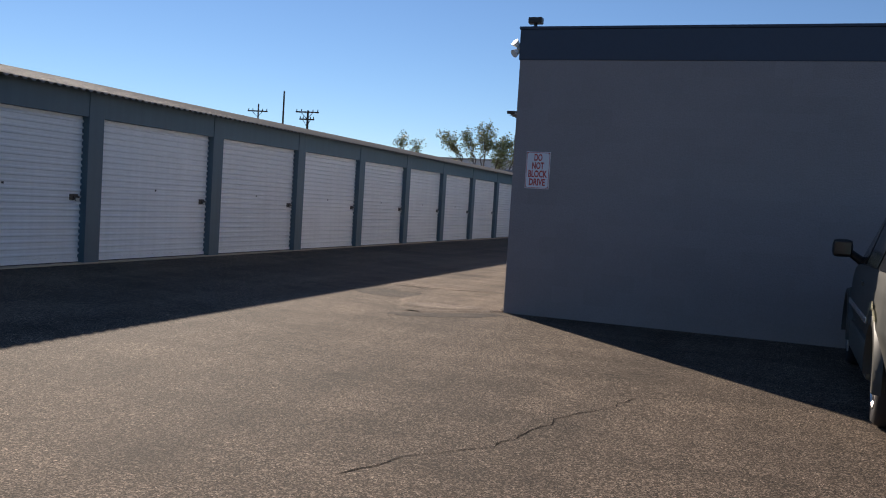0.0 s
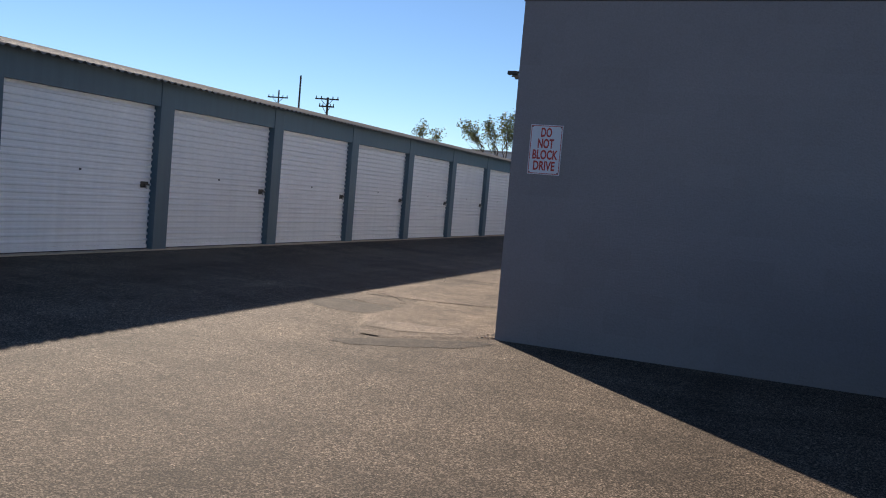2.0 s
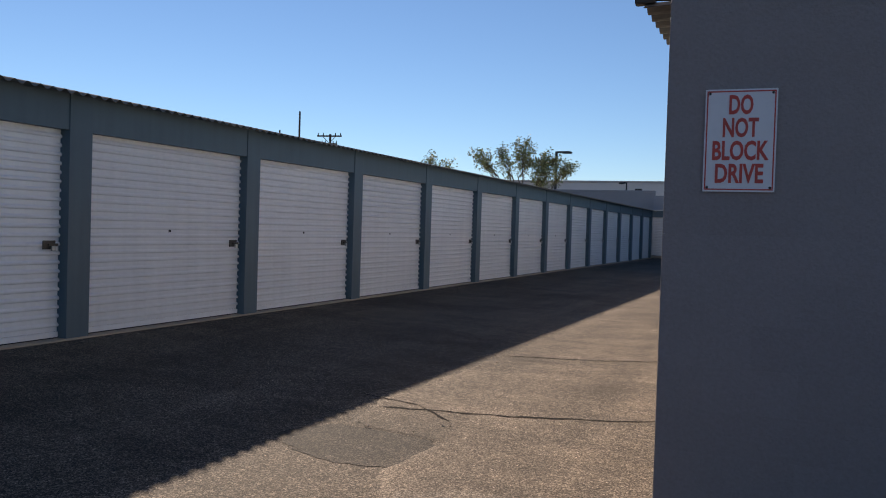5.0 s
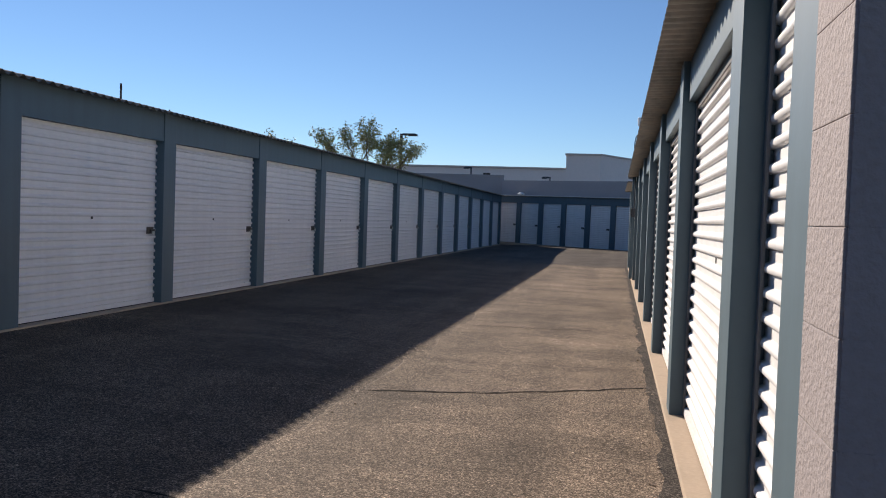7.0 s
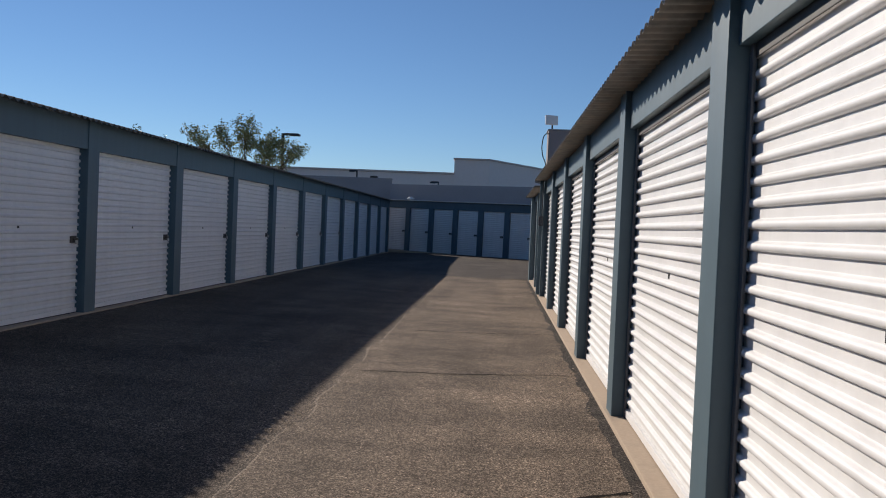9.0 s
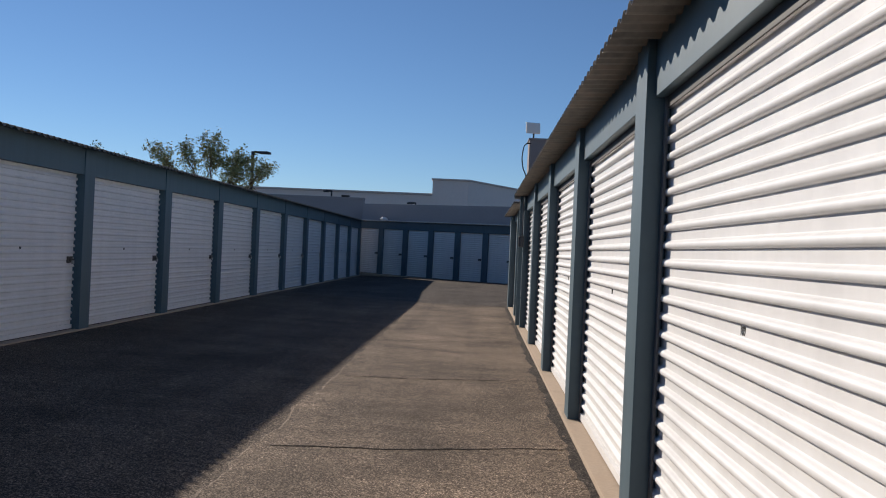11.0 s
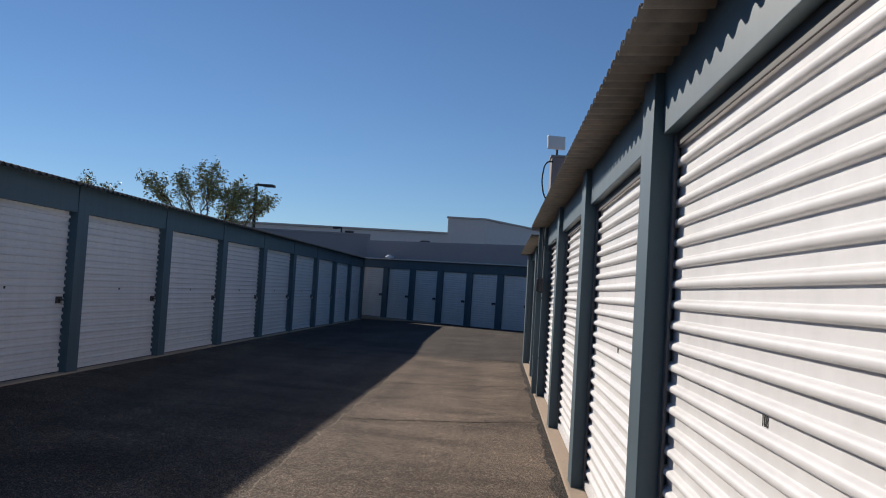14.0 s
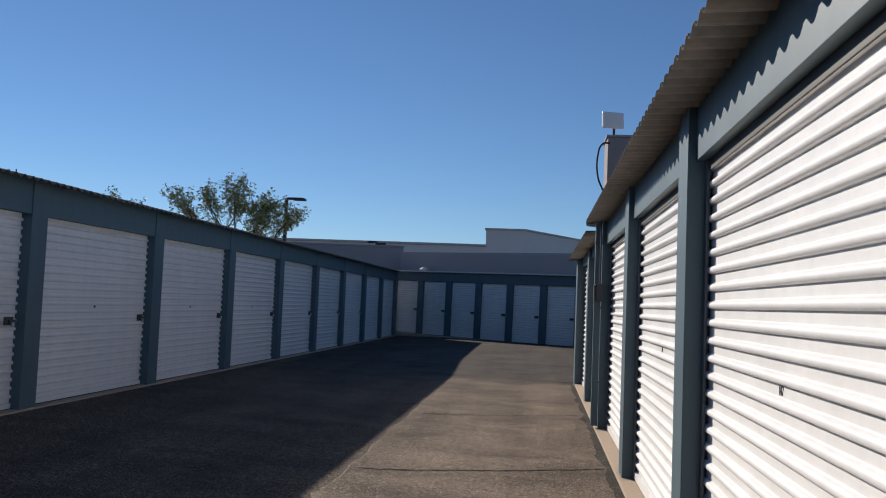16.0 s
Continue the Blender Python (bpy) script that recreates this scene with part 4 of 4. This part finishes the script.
            for xx in (0.92, 0.962):
                for rr, hw in ((0.03, 0.045), (0.19, 0.03)):
                    for sg in (-1, 1):
                        vs.append(bm.verts.new(base_ + Vector((side * xx, 0, 0)) + u * rr + w * hw * sg))
            for q in ((0, 1, 3, 2), (4, 6, 7, 5), (0, 4, 5, 1), (2, 3, 7, 6), (0, 2, 6, 4), (1, 5, 7, 3)):
                bm.faces.new([vs[i_] for i_ in q])
        part("rim", bm, RIM, wheel, "five-spoke alloy rim")
bm = bmesh.new()
box(bm, -0.92, 0.92, -2.5, -2.33, 0.33, 0.62, 0.05)
part("rear_bumper", bm, CLADDING, van, "silver-green rear bumper")
bm = bmesh.new()
box(bm, -0.8, 0.8, 2.3, 2.46, 0.35, 0.6, 0.05)
part("front_bumper", bm, CLADDING, van)
bm = bmesh.new()
q = [(-0.62, -2.445, 1.06), (0.62, -2.445, 1.06), (0.54, -2.43, 1.52), (-0.54, -2.43, 1.52)]
f0 = [bm.verts.new(p) for p in q]
f1 = [bm.verts.new((x, y_ + 0.03, z)) for x, y_, z in q]
bm.faces.new(f0)
bm.faces.new(f1[::-1])
for i in range(4):
    bm.faces.new((f0[i], f1[i], f1[(i + 1) % 4], f0[(i + 1) % 4]))
part("rear_window", bm, TINT, van, "dark tinted rear glass")
for k in range(9):
    # flakes of lifted lacquer above the rear wheel
    a = 0.9 + 0.16 * k
    bm = bmesh.new()
    cy, cz = WHEELS_Y[0] + 0.47 * math.cos(a) + 0.04, 0.35 + 0.47 * math.sin(a) + 0.01 * (k % 3)
    ps = [bm.verts.new((-1.02, cy + 0.045 * math.cos(j), cz + 0.03 * math.sin(j) * (1 + 0.5 * math.sin(3 * j + k)))) for j in np.arange(0, 6.2, 0.7)]
    bm.faces.new(ps)
    bmesh.ops.solidify(bm, geom=bm.faces[:], thickness=0.004)
    part("lacquer_flake", bm, PEEL, van, "peeling yellowed lacquer")

# ---- wall blocks ----
BL, BH, BG = 0.406, 0.203, 0.001
bm = bmesh.new()
box(bm, BG / 2, BL - BG / 2, -0.001, 0.006, BG / 2, BH - BG / 2, 0.0005)
full = mesh_of("block", bm, BLOCK)
bm = bmesh.new()
box(bm, BG / 2, BL / 2 - BG / 2, -0.001, 0.006, BG / 2, BH - BG / 2, 0.0005)
half = mesh_of("half_block", bm, BLOCK)
bm = bmesh.new()
box(bm, 0.002, 0.308, -0.006, 0.004, BG / 2, BH - BG / 2, 0.003)
side_mesh = mesh_of("end_block", bm, BLOCK)
COURSES = 16
rest_v, rest_f = [], []
for c in range(COURSES):
    z = c * BH
    x = WX + 0.008
    col = 0
    while x < 15.5:
        use, step = (half, BL / 2) if (c % 2 and col == 0) else (full, BL)
        if x < 3.6:
            ob = new("block", use)
            ob.location, ob.parent = (x, WY, z), bw_ob
        else:
            i = len(rest_v)
            x0, x1, z0, z1 = x + 0.002, x + step - 0.002, z + 0.002, z + BH - 0.002
            rest_v += [(x0, WY - 0.001, z0), (x1, WY - 0.001, z0), (x1, WY - 0.001, z1), (x0, WY - 0.001, z1),
                       (x0, WY + 0.004, z0), (x1, WY + 0.004, z0), (x1, WY + 0.004, z1), (x0, WY + 0.004, z1)]
            rest_f += [(i, i + 1, i + 2, i + 3), (i, i + 4, i + 5, i + 1), (i + 1, i + 5, i + 6, i + 2), (i + 2, i + 6, i + 7, i + 3), (i + 3, i + 7, i + 4, i)]
        x += step
        col += 1
    ob = new("block", side_mesh)
    ob.matrix_basis = Matrix.Translation((WX + 0.008, WY + 0.312, z)) @ M_RIGHT
    ob.parent = bw_ob
me = bpy.data.meshes.new("far_blocks")
me.from_pydata(rest_v, [], rest_f)
me.materials.append(BLOCK)
ob = tagged(new("far_blocks", me), kind="stuff")
ob.parent = bw_ob
